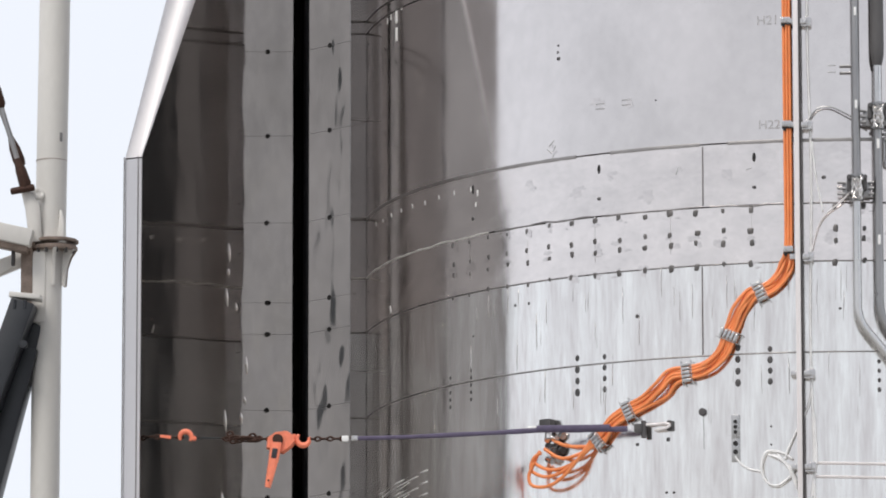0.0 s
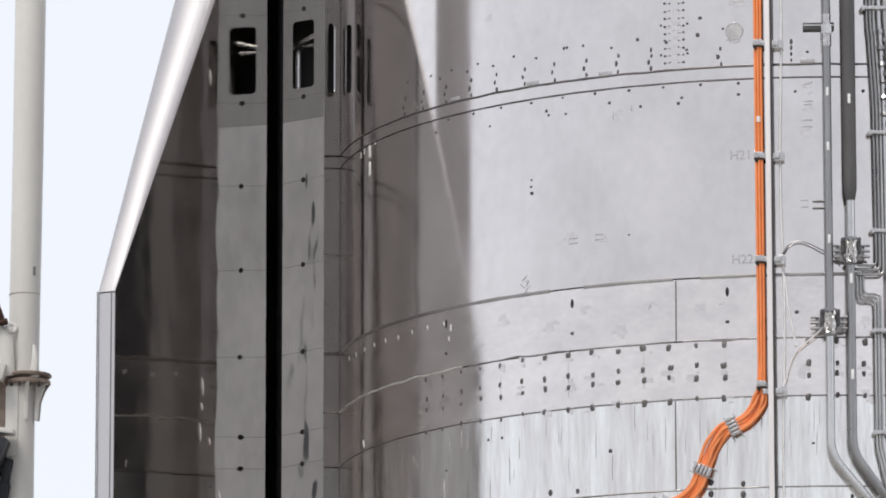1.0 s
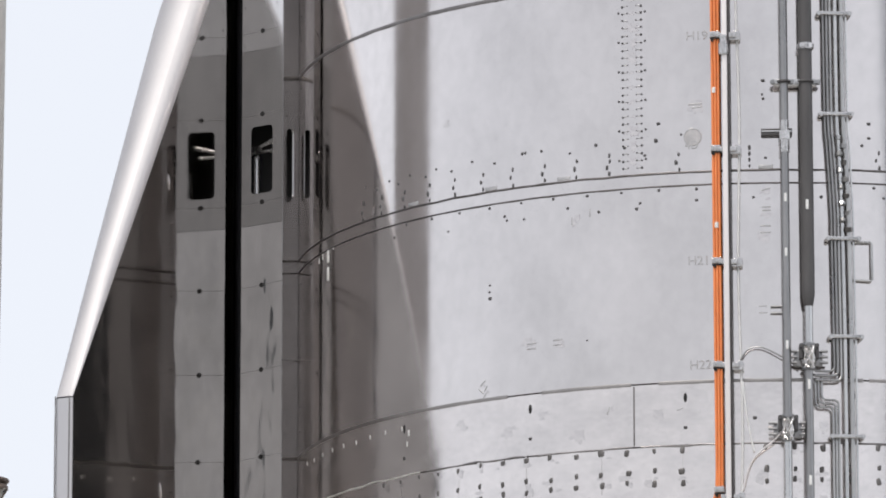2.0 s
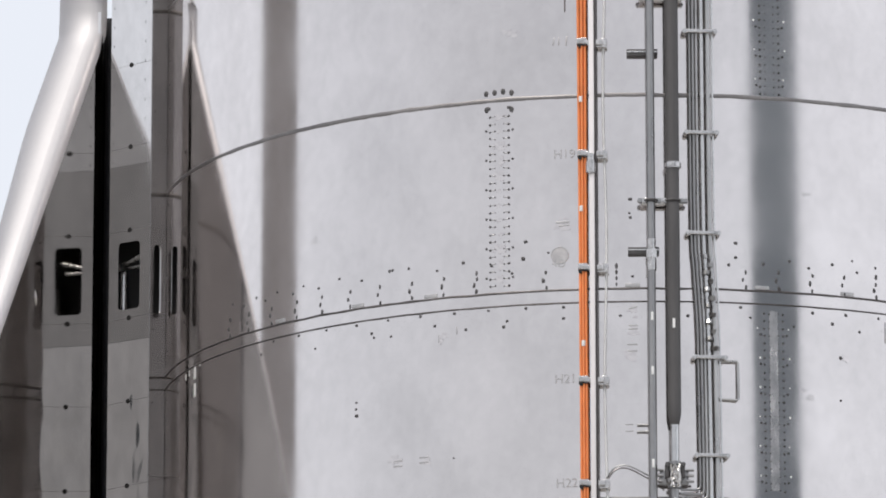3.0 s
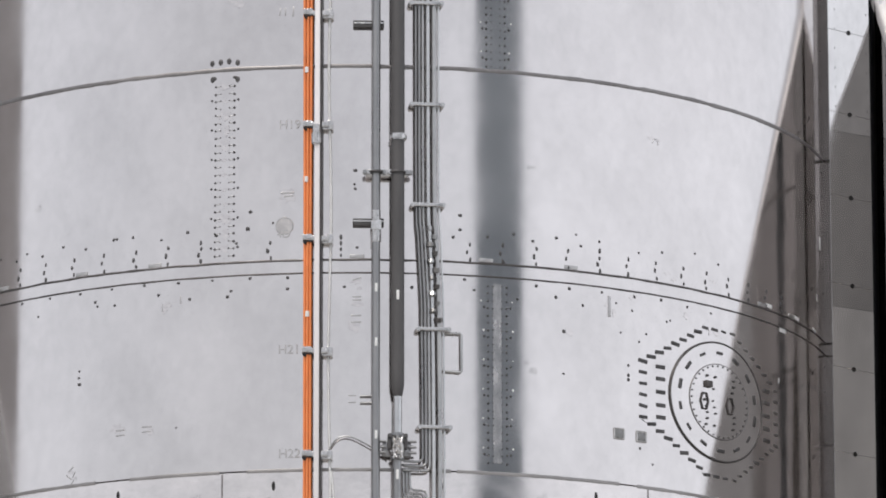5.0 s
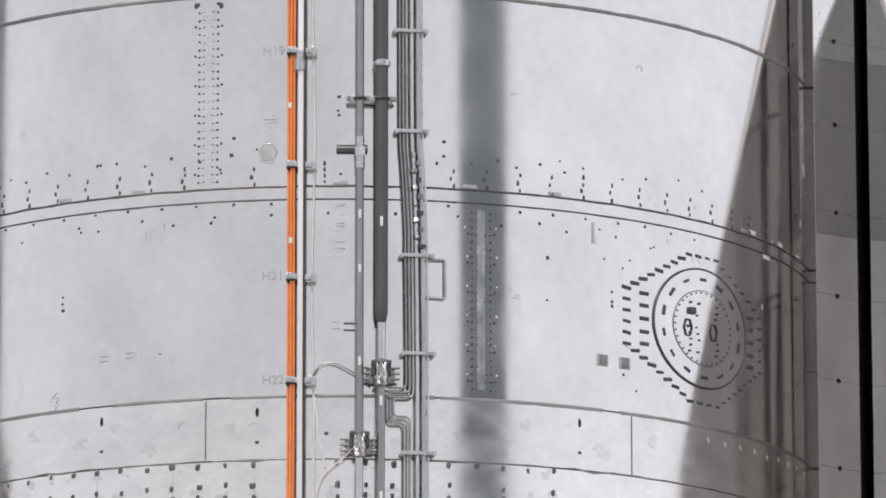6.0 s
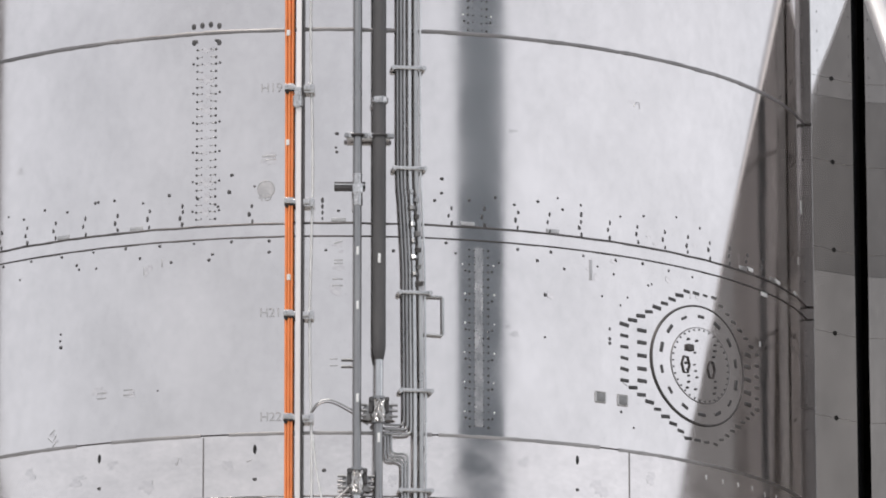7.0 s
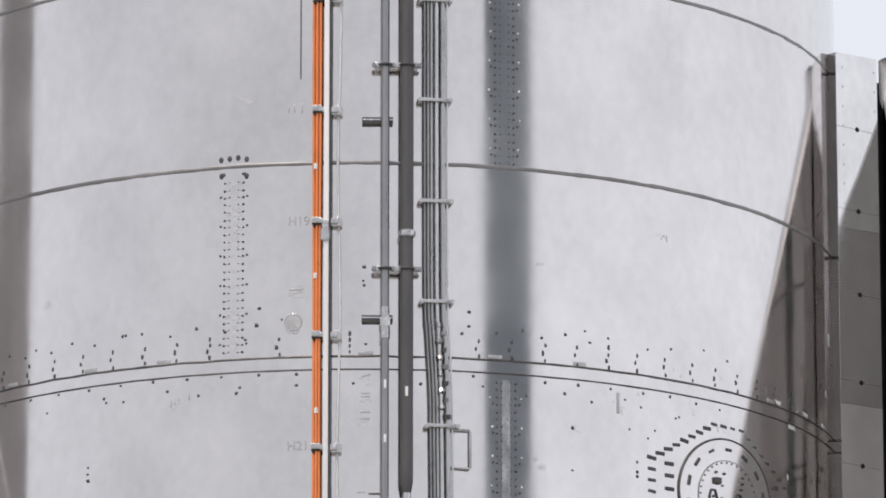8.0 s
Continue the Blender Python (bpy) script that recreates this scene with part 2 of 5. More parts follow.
def arc_sheet(bm, th0, th1, z0, z1, r, thick=0.0, seg=None):
    """A sheet rolled to the hull's curve, with its thickness inwards."""
    seg = seg or max(2, int(abs(th1 - th0) / 1.5))
    grid = [[[bm.verts.new(P(th0 + (th1 - th0) * i / seg, z, q)) for z in (z0, z1)] for q in (r, r - max(thick, 0.003))] for i in range(seg + 1)]
    for a, b in zip(grid, grid[1:]):
        bm.faces.new((a[0][0], b[0][0], b[0][1], a[0][1]))
        bm.faces.new((a[1][0], a[1][1], b[1][1], b[1][0]))
        bm.faces.new((a[0][1], b[0][1], b[1][1], a[1][1]))
        bm.faces.new((a[0][0], a[1][0], b[1][0], b[0][0]))
    for g in (grid[0], grid[-1]):
        bm.faces.new((g[0][0], g[0][1], g[1][1], g[1][0]))


def bead(bm, z, w, h, r=R, th0=0.0, th1=360.0, wob=0.0):
    """A weld bead that runs round the hull."""
    seg = max(2, int(abs(th1 - th0) * 0.8))
    full = abs(th1 - th0) >= 360
    rows = []
    for i in range(seg if full else seg + 1):
        th = th0 + (th1 - th0) * i / seg
        dz = wob * noise.noise((th * 0.35, z * 7.0, 0.0))
        ww = w * (1 + 0.35 * noise.noise((th * 0.9, z, 5.0)))
        rows.append([bm.verts.new(P(th, z + dz + a * ww / 2, r + b * h)) for a, b in ((-1, -0.3), (-0.6, 0.7), (0, 1), (0.6, 0.7), (1, -0.3))])
    for i in range(len(rows) - (0 if full else 1)):
        a, b = rows[i], rows[(i + 1) % len(rows)]
        for k in range(4):
            bm.faces.new((a[k], b[k], b[k + 1], a[k + 1]))


def dome(w, h, rise=0.004, seg=8):
    """The mesh of a low oval bump in the plane of the hull, for sharing."""
    bm = bmesh.new()
    rims = []
    for s, q in ((1.0, -0.001), (0.75, rise * 0.8)):
        rims.append([bm.verts.new((w / 2 * s * math.cos(2 * math.pi * k / seg), h / 2 * s * math.sin(2 * math.pi * k / seg), q)) for k in range(seg)])
    for k in range(seg):
        bm.faces.new((rims[0][k], rims[0][(k + 1) % seg], rims[1][(k + 1) % seg], rims[1][k]))
    bm.faces.new(rims[1])
    return bm


def shared(name, bm, material):
    bmesh.ops.recalc_face_normals(bm, faces=bm.faces)
    me = bpy.data.meshes.new(name)
    bm.to_mesh(me)
    bm.free()
    me.shade_smooth()
    me.materials.append(material)
    return me


# ---- ground and the buildings round the pad ----
def ground_sheet():
    bm = bmesh.new()
    bmesh.ops.create_grid(bm, x_segments=24, y_segments=24, size=1800)
    tagged(part("ground", bm, M_GROUND, smooth=False), "pale concrete pad running out to the horizon", "ground", kind="structure")


def tower_building(name, label, material, x, y, turn, w, d, h):
    """A tall plain building with cladding ribs, a plinth and a flat parapet."""
    ob = new(name)
    ob.matrix_basis = pose(x, y, 0, 0, 0, turn)
    tagged(ob, label, "building")
    bm = bmesh.new()
    box(bm, pose(0, 0, h / 2), w, d, h)
    part("wall", bm, material, ob, smooth=False)
    bm = bmesh.new()
    for i in range(int(w / 1.2)):
        box(bm, pose(-w / 2 + 0.6 + 1.2 * i, -d / 2 - 0.03, h / 2), 0.12, 0.06, h - 1)
    part("rib", bm, material, ob, smooth=False)
    bm = bmesh.new()
    box(bm, pose(0, 0, h + 0.3), w + 0.3, d + 0.3, 0.6, 0.05)
    part("roof", bm, material, ob, smooth=False)


ground_sheet()
tower_building("service_tower", "tall dark grey clad service tower beside the pad", M_CLAD, -38.0, -0.7, 90, 7.1, 8.0, 62)
tower_building("assembly_bay", "tall blue-grey clad assembly building across the pad", M_CLADB, 93.7, -143.3, 32.8, 31, 25, 98)

# ---- the rocket: hull ----
rocket = thing("rocket", "brushed stainless steel rocket stage standing on its stand", "rocket", at=(0, 0, ZB))


def course(z0, z1, material, r=R, label="", th=None):
    """One rolled course of the hull, or a rolled sheet of it between two angles."""
    bm = bmesh.new()
    if th:
        arc_sheet(bm, th[0], th[1], z0, z1, r, 0.012)
        return part("panel", bm, material, rocket, label)
    seg = 240
    rows = [[bm.verts.new(P(360 * i / seg, z, q)) for q, z in ((r - 0.01, z0), (r, z0 + 0.004), (r, z1 - 0.004), (r - 0.01, z1))] for i in range(seg)]
    for i in range(seg):
        a, b = rows[i], rows[(i + 1) % seg]
        for k in range(3):
            bm.faces.new((a[k], b[k], b[k + 1], a[k + 1]))
    return part("barrel_course", bm, material, rocket, label)


for z0, z1 in ((5.40, 7.23), (3.573, 5.40), (1.773, 3.567), (0.006, 1.767), (-1.879, -0.116)):
    course(z0, z1, M_HULL, label="smooth satin stainless course")
course(-0.110, 0.0, M_HULL, R + 0.004, "narrow raised joining band")
course(-2.440, -1.885, M_PATCH, label="ground and smudged stainless course")
course(-2.955, -2.446, M_PATCH, label="stainless course with rows of weld marks")
course(-3.757, -2.961, M_WORN, label="streaky stainless skirt course")
course(-5.6, -3.763, M_WORN, label="streaky stainless skirt course")
course(-7.5, -5.606, M_WORN)
course(-9.6, -7.506, M_WORN)
# inner core keeps the joints dark, and a domed top closes the stage
bm = bmesh.new()
cyl(bm, pose(0, 0, -1.2), R - 0.02, 16.7, 120)
part("inner_shell", bm, M_BEAD, rocket)
bm = bmesh.new()
bmesh.ops.create_uvsphere(bm, u_segments=96, v_segments=24, radius=R)
bmesh.ops.bisect_plane(bm, geom=bm.verts[:] + bm.edges[:] + bm.faces[:], plane_co=(0, 0, 0.02), plane_no=(0, 0, 1), clear_inner=True)
bmesh.ops.scale(bm, vec=(1, 1, 0.55), verts=bm.verts)
part("dome", bm, M_HULL, rocket, m=pose(0, 0, 7.2))

# weld seams
for z, w, h, material, name in ((5.403, 0.03, 0.004, M_SEAM, "weld_seam"), (3.570, 0.040, 0.004, M_SEAM, "weld_seam"), (1.770, 0.042, 0.004, M_SEAM, "weld_seam"),
                                (0.003, 0.028, 0.010, M_BEAD, "weld_seam"), (-0.113, 0.018, 0.007, M_BEAD, "weld_seam"),
                                (-2.958, 0.007, 0.002, M_BROAD, "weld_seam"), (-3.760, 0.012, 0.004, M_BROAD, "weld_seam"), (-5.603, 0.02, 0.004, M_SEAM, "weld_seam")):
    bm = bmesh.new()
    bead(bm, z, w, h, wob=0.006)
    part(name, bm, material, rocket)
# the broad broken seam and the ragged one under it
for a, b in ((-80, -31), (-26.5, -15.6), (-12.4, 10.5), (11.2, 31), (33.5, 80)):
    bm = bmesh.new()
    bead(bm, -1.882, 0.036, 0.002, th0=a, th1=b, wob=0.003)
    part("weld_seam", bm, M_BROAD, rocket, "broad grey ground weld")
for a, b, m in ((-80, -44, M_PALE), (-43, -29, M_SEAM), (-27, -15.5, M_SEAM), (-14.5, 0, M_SEAM), (1, 24, M_SEAM), (26, 80, M_SEAM)):
    bm = bmesh.new()
    bead(bm, -2.443, 0.018, 0.006, th0=a, th1=b, wob=0.02)
    part("weld_seam", bm, m, rocket, "uneven bright weld" if m is M_PALE else "")
# upright joints
for th, z0, z1 in ((-15.3, -2.43, -1.90), (-15.45, -3.75, -2.97), (35.0, -2.43, -1.9), (-7.6, 2.55, 3.56)):
    bm = bmesh.new()
    tube(bm, [P(th, z0, R), P(th, (z0 + z1) / 2, R + 0.002), P(th, z1, R)], 0.007, 6)
    part("upright_weld", bm, M_SEAM, rocket)

# ---- the rocket: flaps and fairings ----
def flap_point(side, s, z, off=0.0):
    """A point of a flap's plane: s along it from the hinge, off along its outward back."""
    lean = LEAN[side]
    n = math.hypot(1.0, lean)
    ux, uy = -1 / n, -lean / n
    k = n / FLAP_N
    x, y = HINGE_X[side] + ux * s * k + uy * off, HINGE_Y[side] + uy * s * k - ux * off
    return Vector((x if side < 0 else -x - SHIFT, y, z))


SHIFT = 0.10     # the two hinges do not stand quite alike about the line of sight
LEAN = {-1: 2.42, 1: 2.26}    # how far each flap comes forward for a metre outwards
HINGE_X, HINGE_Y = {-1: -5.035, 1: -5.01}, {-1: -0.84, 1: -0.82}
FLAP_N = math.hypot(1.0, 2.3)
FLAP_W = 1.172 * FLAP_N
Z_CORNER, Z_TOP, Z_FOOT = -1.79, 3.78, -7.6
SLOPE = FLAP_W / (3.27 - Z_CORNER)


def flap_thick(s):
    return 0.32 - 0.11 * s / FLAP_W


def nose_thick(z):
    """How deep the rounded edge is along the slope."""
    return 0.17 + 0.335 * min(1.0, max(0.0, (z - Z_CORNER) / 4.1))


def flap(side):
    # outline of the free edge, from the foot up to the top
    slope = [Z_CORNER + (Z_TOP - Z_CORNER) * k / 28 for k in range(29)]
    edge = [(FLAP_W, Z_FOOT), (FLAP_W, -5.0), (FLAP_W, -3.0), (FLAP_W, Z_CORNER - 0.02)]
    edge += [(max(-0.08, FLAP_W - SLOPE * (z - Z_CORNER)), z) for z in slope]
    S_TOP = edge[-1][0]
    hold = new("flap")
    hold.parent = rocket
    hold["label"] = "folded polished steel flap with a bright rounded edge"
    # skin towards the hull
    bm = bmesh.new()
    cols = []
    for s, z in edge:
        k = 10
        cols.append([bm.verts.new(flap_point(side, max(s, 0.001) * j / k, z)) for j in range(k + 1)])
    for a, b in zip(cols, cols[1:]):
        for j in range(10):
            bm.faces.new((a[j], a[j + 1], b[j + 1], b[j]))
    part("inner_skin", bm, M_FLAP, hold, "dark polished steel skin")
    # skin on the back
    bm = bmesh.new()
    cols = []
    for s, z in edge:
        cols.append([bm.verts.new(flap_point(side, s * j / 6 if s > 0 else s, z, 0.32 + (nose_thick(z) - 0.32) * j / 6)) for j in range(7)])
    for a, b in zip(cols, cols[1:]):
        for j in range(6):
            bm.faces.new((a[j], a[j + 1], b[j + 1], b[j]))
    part("outer_skin", bm, M_BLACK, hold, "black tiled back skin")
    # rounded edge along the slope, flatter edge cap along the upright tip
    for name, rows, bulge in (("tip_cap", edge[:4], 0.22), ("leading_edge", edge[4:], 0.5)):
        bm = bmesh.new()
        lines = []
        for s, z in rows:
            t = nose_thick(z)
            if name == "leading_edge":
                dn = Vector((0.88, 0.48))
            else:
                dn = Vector((1, 0))
            ln = []
            for j in range(13):
                a = math.pi * j / 12
                o = t / 2 - t / 2 * math.cos(a)
                grow = min(1.0, 0.25 + max(0.0, z - Z_CORNER) * 0.6) if name == "leading_edge" else 1.0
                e = grow * bulge * t / 2 * (math.sin(a) ** (1.0 if name == "leading_edge" else 0.45))
                ln.append(bm.verts.new(flap_point(side, s + dn.x * e, z + dn.y * e * (1 if z < Z_TOP - 0.05 else 0.3), o)))
            lines.append(ln)
        if name == "leading_edge":
            s, z = edge[3]
            t = nose_thick(z)
            lines.insert(0, [bm.verts.new(flap_point(side, s + 0.22 * t / 2 * math.sin(math.pi * j / 12) ** 0.45, z + 0.012, t / 2 - t / 2 * math.cos(math.pi * j / 12))) for j in range(13)])
        cut = 4 if name == "leading_edge" else 0
        for a, b in zip(lines, lines[1:]):
            for j in range(cut, 12):
                bm.faces.new((a[j], a[j + 1], b[j + 1], b[j]))
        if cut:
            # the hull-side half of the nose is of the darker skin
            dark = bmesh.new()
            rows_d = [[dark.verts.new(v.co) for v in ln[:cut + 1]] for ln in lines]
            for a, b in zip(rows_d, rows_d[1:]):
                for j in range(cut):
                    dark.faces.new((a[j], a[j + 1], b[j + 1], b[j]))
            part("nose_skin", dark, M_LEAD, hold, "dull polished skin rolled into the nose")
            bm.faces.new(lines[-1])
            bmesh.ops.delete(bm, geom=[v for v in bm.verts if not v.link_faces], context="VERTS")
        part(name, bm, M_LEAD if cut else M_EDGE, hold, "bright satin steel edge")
    # end plates and hinge side
    bm = bmesh.new()
    t0 = flap_thick(0)
    vs = [bm.verts.new(flap_point(side, *q)) for q in ((0, Z_FOOT, 0), (0, 3.2, 0), (0, 3.2, t0), (0, Z_FOOT, t0))]
    bm.faces.new(vs)
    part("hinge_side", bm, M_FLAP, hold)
    bm = bmesh.new()
    vs = [bm.verts.new(flap_point(side, s, Z_TOP, o)) for s, o in ((0.05, 0), (S_TOP, 0), (S_TOP, t0), (0.05, t0))]
    bm.faces.new(vs)
    part("end_plate", bm, M_EDGE, hold)
    bm = bmesh.new()
    vs = [bm.verts.new(flap_point(side, s, Z_FOOT, o)) for s, o in ((0, 0), (FLAP_W, 0), (FLAP_W, flap_thick(FLAP_W)), (0, t0))]
    bm.faces.new(vs)
    part("end_plate", bm, M_EDGE, hold)
    # bright creases in the dark skin
    rng = random.Random(9)
    for k in range(14):
        sc, zc = rng.uniform(0.95, 1.5), rng.uniform(-5.2, 1.0)
        if sc > FLAP_W - SLOPE * (zc - Z_CORNER) - 0.3:
            continue
        bm = bmesh.new()
        h = rng.uniform(0.03, 0.11)
        tube(bm, glide([flap_point(side, sc, zc - h, -0.001), flap_point(side, sc + 0.01, zc, -0.004), flap_point(side, sc + 0.02, zc + h, -0.001)], 4), 0.008, 6, radii=[0.001 + 0.011 * math.sin(math.pi * j / 8) for j in range(9)])
        part("crease", bm, M_FAIRB, hold)
    # seam strips along the edge cap
    for o in (0.028, 0.17):
        bm = bmesh.new()
        tube(bm, [flap_point(side, FLAP_W + 0.02, Z_FOOT, o), flap_point(side, FLAP_W + 0.02, Z_CORNER, o)], 0.006, 6)
        part("edge_seam", bm, M_SEAM, hold)
    return hold


def plate_with_hole(bm, a, b, z0, z1, hole, depth_dir, depth=0.02):
    """An upright plate from plan point a to b, with a rounded opening hole = (u0, u1, z0, z1), u from 0 at a to 1 at b."""
    a, b = Vector(a), Vector(b)

    def at(u, z, dd=0.0):
        q = a.lerp(b, u)
        return Vector((q.x, q.y, z)) + depth_dir * dd
    if not hole:
        n = 30
        for k in range(n):
            za, zb = z0 + (z1 - z0) * k / n, z0 + (z1 - z0) * (k + 1) / n
            bm.faces.new([bm.verts.new(at(u, z)) for u, z in ((0, za), (1, za), (1, zb), (0, zb))])
        return
    u0, u1, h0, h1 = hole
    L = (b - a).length
    rad = 0.04
    inner = []
    for cx, cz, q in ((u1 - rad / L, h1 - rad, 0), (u0 + rad / L, h1 - rad, 1), (u0 + rad / L, h0 + rad, 2), (u1 - rad / L, h0 + rad, 3)):
        for k in range(5):
            w = math.pi / 2 * (q + k / 4)
            inner.append((cx + rad / L * math.cos(w), cz + rad * math.sin(w)))
    e0, e1 = h0 - 0.12, h1 + 0.12
    outer = []
    for i, (u, z) in enumerate(inner):
        q = i // 5
        k = i % 5
        corner = ((1, e1), (0, e1), (0, e0), (1, e0))[q]
        if k == 2:
            outer.append(corner)
        elif (k < 2) == (q % 2 == 0):
            outer.append((corner[0], z))
        else:
            outer.append((u, corner[1]))
    vi = [bm.verts.new(at(*q)) for q in inner]
    vo = [bm.verts.new(at(*q)) for q in outer]
    vd = [bm.verts.new(at(*q, depth)) for q in inner]
    n = len(vi)
    for i in range(n):
        j = (i + 1) % n
        bm.faces.new((vi[i], vi[j], vo[j], vo[i]))
        bm.faces.new((vd[i], vd[j], vi[j], vi[i]))
    for za, zb, m in ((z0, e0, 16), (e1, z1, 8)):
        for k in range(m):
            p, q = za + (zb - za) * k / m, za + (zb - za) * (k + 1) / m
            bm.faces.new([bm.verts.new(at(u, z)) for u, z in ((0, p), (1, p), (1, q), (0, q))])


def fairing(side):
    def sx(x):
        return x if side < 0 else -x - SHIFT
    hold = new("hinge_fairing")
    hold.parent = rocket
    hold["label"] = "boxy polished steel fairing over the flap hinge"
    top, foot = 3.76, -7.8
    inner, outer = (sx(-4.541), -1.125), (sx(-4.95), -0.86)
    root = (sx(-4.405), -0.93)
    hole = (0.25, 0.77, 0.655, 1.305) if side < 0 else None
    # three plates one over another, the middle one duller
    for z0, z1, material, opening, label in ((2.05, top, M_FLAT, None, "flat bright steel plate"), (0.353, 2.047, M_DULL, hole, "duller steel plate with an opening"),
                                             (foot, 0.35, M_FAIR if side < 0 else M_FAIRB, None, "wavy mirror-like steel plate")):
        bm = bmesh.new()
        plate_with_hole(bm, (*inner, 0), (*outer, 0), z0, z1, opening, Vector((0, 1, 0)))
        bmesh.ops.remove_doubles(bm, verts=bm.verts, dist=0.0005)
        part("front_plate", bm, material, hold, label)
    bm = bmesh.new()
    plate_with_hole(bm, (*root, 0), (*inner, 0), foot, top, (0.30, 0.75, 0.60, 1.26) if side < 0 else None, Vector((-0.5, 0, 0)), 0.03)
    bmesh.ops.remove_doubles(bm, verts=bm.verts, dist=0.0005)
    # same steel as the front, with the corner's shade in its colour
    part("side_plate", bm, M_SIDE, hold, "satin steel side plate, its colour darkened for shade")
    bm = bmesh.new()
    back = [(*outer,), (sx(-4.93), 0.6), (sx(-4.25), 1.45)]
    for a, b in zip(back, back[1:]):
        bm.faces.new([bm.verts.new((*q, z)) for q, z in ((a, foot), (b, foot), (b, top), (a, top))])
    part("outer_plate", bm, M_FAIRB, hold)
    for z in (top, foot):
        bm = bmesh.new()
        bm.faces.new([bm.verts.new((*q, z)) for q in (root, inner, *back, (sx(-4.2), 0.0))])
        part("end_plate", bm, M_FAIR, hold, smooth=False)
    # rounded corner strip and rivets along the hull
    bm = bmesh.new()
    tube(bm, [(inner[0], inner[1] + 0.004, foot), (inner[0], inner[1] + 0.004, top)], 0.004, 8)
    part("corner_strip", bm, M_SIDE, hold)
    flat = shared("flange_rivet", dome(0.018, 0.018, 0.006, 6), M_MARK)
    for k in range(36):
        piece("flange_rivet", flat, hold, on(-76.6 if side < 0 else 75.7, -4.7 + k * 0.235, R))
    # ring joints across the plates
    plugs = [0.1 + z for z in (2.93, 2.13, 1.32, 0.47, -0.33, -1.14, -1.97, -2.73, -3.03, -3.75, -4.57, -5.4)]
    for z in plugs:
        bm = bmesh.new()
        tube(bm, [(inner[0], inner[1] + 0.001, z + 0.012), (outer[0], outer[1] + 0.001, z - 0.012)], 0.0024, 5)
        part("plate_joint", bm, M_SEAM, hold)
    for z in (-3.32, -0.95):
        bm = bmesh.new()
        tube(bm, [(root[0], root[1], z), (inner[0], inner[1], z - 0.02)], 0.003, 5)
        part("plate_joint", bm, M_SEAM, hold)
    # rivet lines near the top and lifting holes down the plate
    mx, my = (inner[0] + outer[0]) / 2, (inner[1] + outer[1]) / 2
    face = Vector((outer[1] - inner[1], -(outer[0] - inner[0]), 0)).normalized() * (1 if side < 0 else -1)
    if face.y > 0:
        face = -face
    turn = face.to_track_quat("Z", "Y").to_matrix().to_4x4()
    for z in plugs:
        bm = bmesh.new()
        cyl(bm, Matrix.Translation((mx, my, z)) @ turn, 0.024, 0.012, 14, bev=0.003)
        part("plug_hole", bm, M_HOLE, hold)
    rivet = shared("rivet", dome(0.008, 0.035, 0.002, 6), M_MARK)
    for f in (0.16, 0.93):
        for k in range(9):
            q = Vector((*inner, 0)).lerp(Vector((*outer, 0)), f)
            piece("rivet", rivet, hold, Matrix.Translation((q.x, q.y, 3.62 - 0.19 * k)) @ turn)
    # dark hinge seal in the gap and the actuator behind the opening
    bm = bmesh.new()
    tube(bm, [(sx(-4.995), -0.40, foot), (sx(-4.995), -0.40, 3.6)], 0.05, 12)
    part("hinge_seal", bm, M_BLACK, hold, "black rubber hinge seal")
    # black sheet added for the deep shade of the slot behind the seal
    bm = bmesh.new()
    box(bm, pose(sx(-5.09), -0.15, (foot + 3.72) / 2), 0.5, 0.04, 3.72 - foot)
    part("gap_shade", bm, M_BLACK, hold)
    bm = bmesh.new()
    box(bm, pose(sx(-5.07), -0.50, (foot + 3.6) / 2), 0.03, 0.66, 3.6 - foot)
    part("hinge_web", bm, M_FAIRB, hold)
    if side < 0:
        # near-black sheet added to stand for the shade inside the opening
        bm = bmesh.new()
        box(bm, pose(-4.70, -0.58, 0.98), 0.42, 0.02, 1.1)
        part("bay_shade", bm, M_HOLE, hold)
        for a, b, r in (((-4.89, -0.78, 1.095), (-4.632, -0.96, 1.175), 0.022), ((-4.925, -0.74, 1.085), (-4.652, -0.94, 1.075), 0.018), ((-4.82, -0.72, 0.6), (-4.82, -0.72, 1.07), 0.03)):
            bm = bmesh.new()
            tube(bm, [a, b], r, 12)
            part("actuator_rod", bm, M_PIPEB, hold, "bright steel actuator rod")
    return hold


for side in (-1, 1):
    flap(side)
    fairing(side)

# ---- stand under the stage ----
stand = thing("launch_stand", "plain steel ring stand under the rocket", "stand", at=(0, 0, 0))
bm = bmesh.new()
cyl(bm, pose(0, 0, 4.1), 4.75, 0.95, 72, bev=0.05)
part("ring_beam", bm, M_DARK, stand)
for k in range(8):
    bm = bmesh.new()
    box(bm, pose(4.3 * math.cos(k * math.pi / 4), 4.3 * math.sin(k * math.pi / 4), 1.82, 0, 0, 45 * k), 0.6, 0.6, 3.63, 0.03)
    part("leg", bm, M_DARK, stand)

# ---- the rocket: marks, studs and the access hatch ----
DOT = shared("weld_dot", dome(0.028, 0.030), M_MARK)
OVAL = shared("weld_oval", dome(0.024, 0.046), M_MARK)
BAR = bmesh.new()
box(BAR, Matrix(), 0.074, 0.026, 0.010, 0.004)
BAR2 = BAR.copy()
BAR = shared("weld_bar", BAR, M_MARK)
BAR2 = shared("worn_weld_bar", BAR2, M_SPOT)
LINE = bmesh.new()
box(LINE, Matrix(), 0.006, 0.50, 0.001, 0.0002)
LINE = shared("drip_line", LINE, M_DRIP)


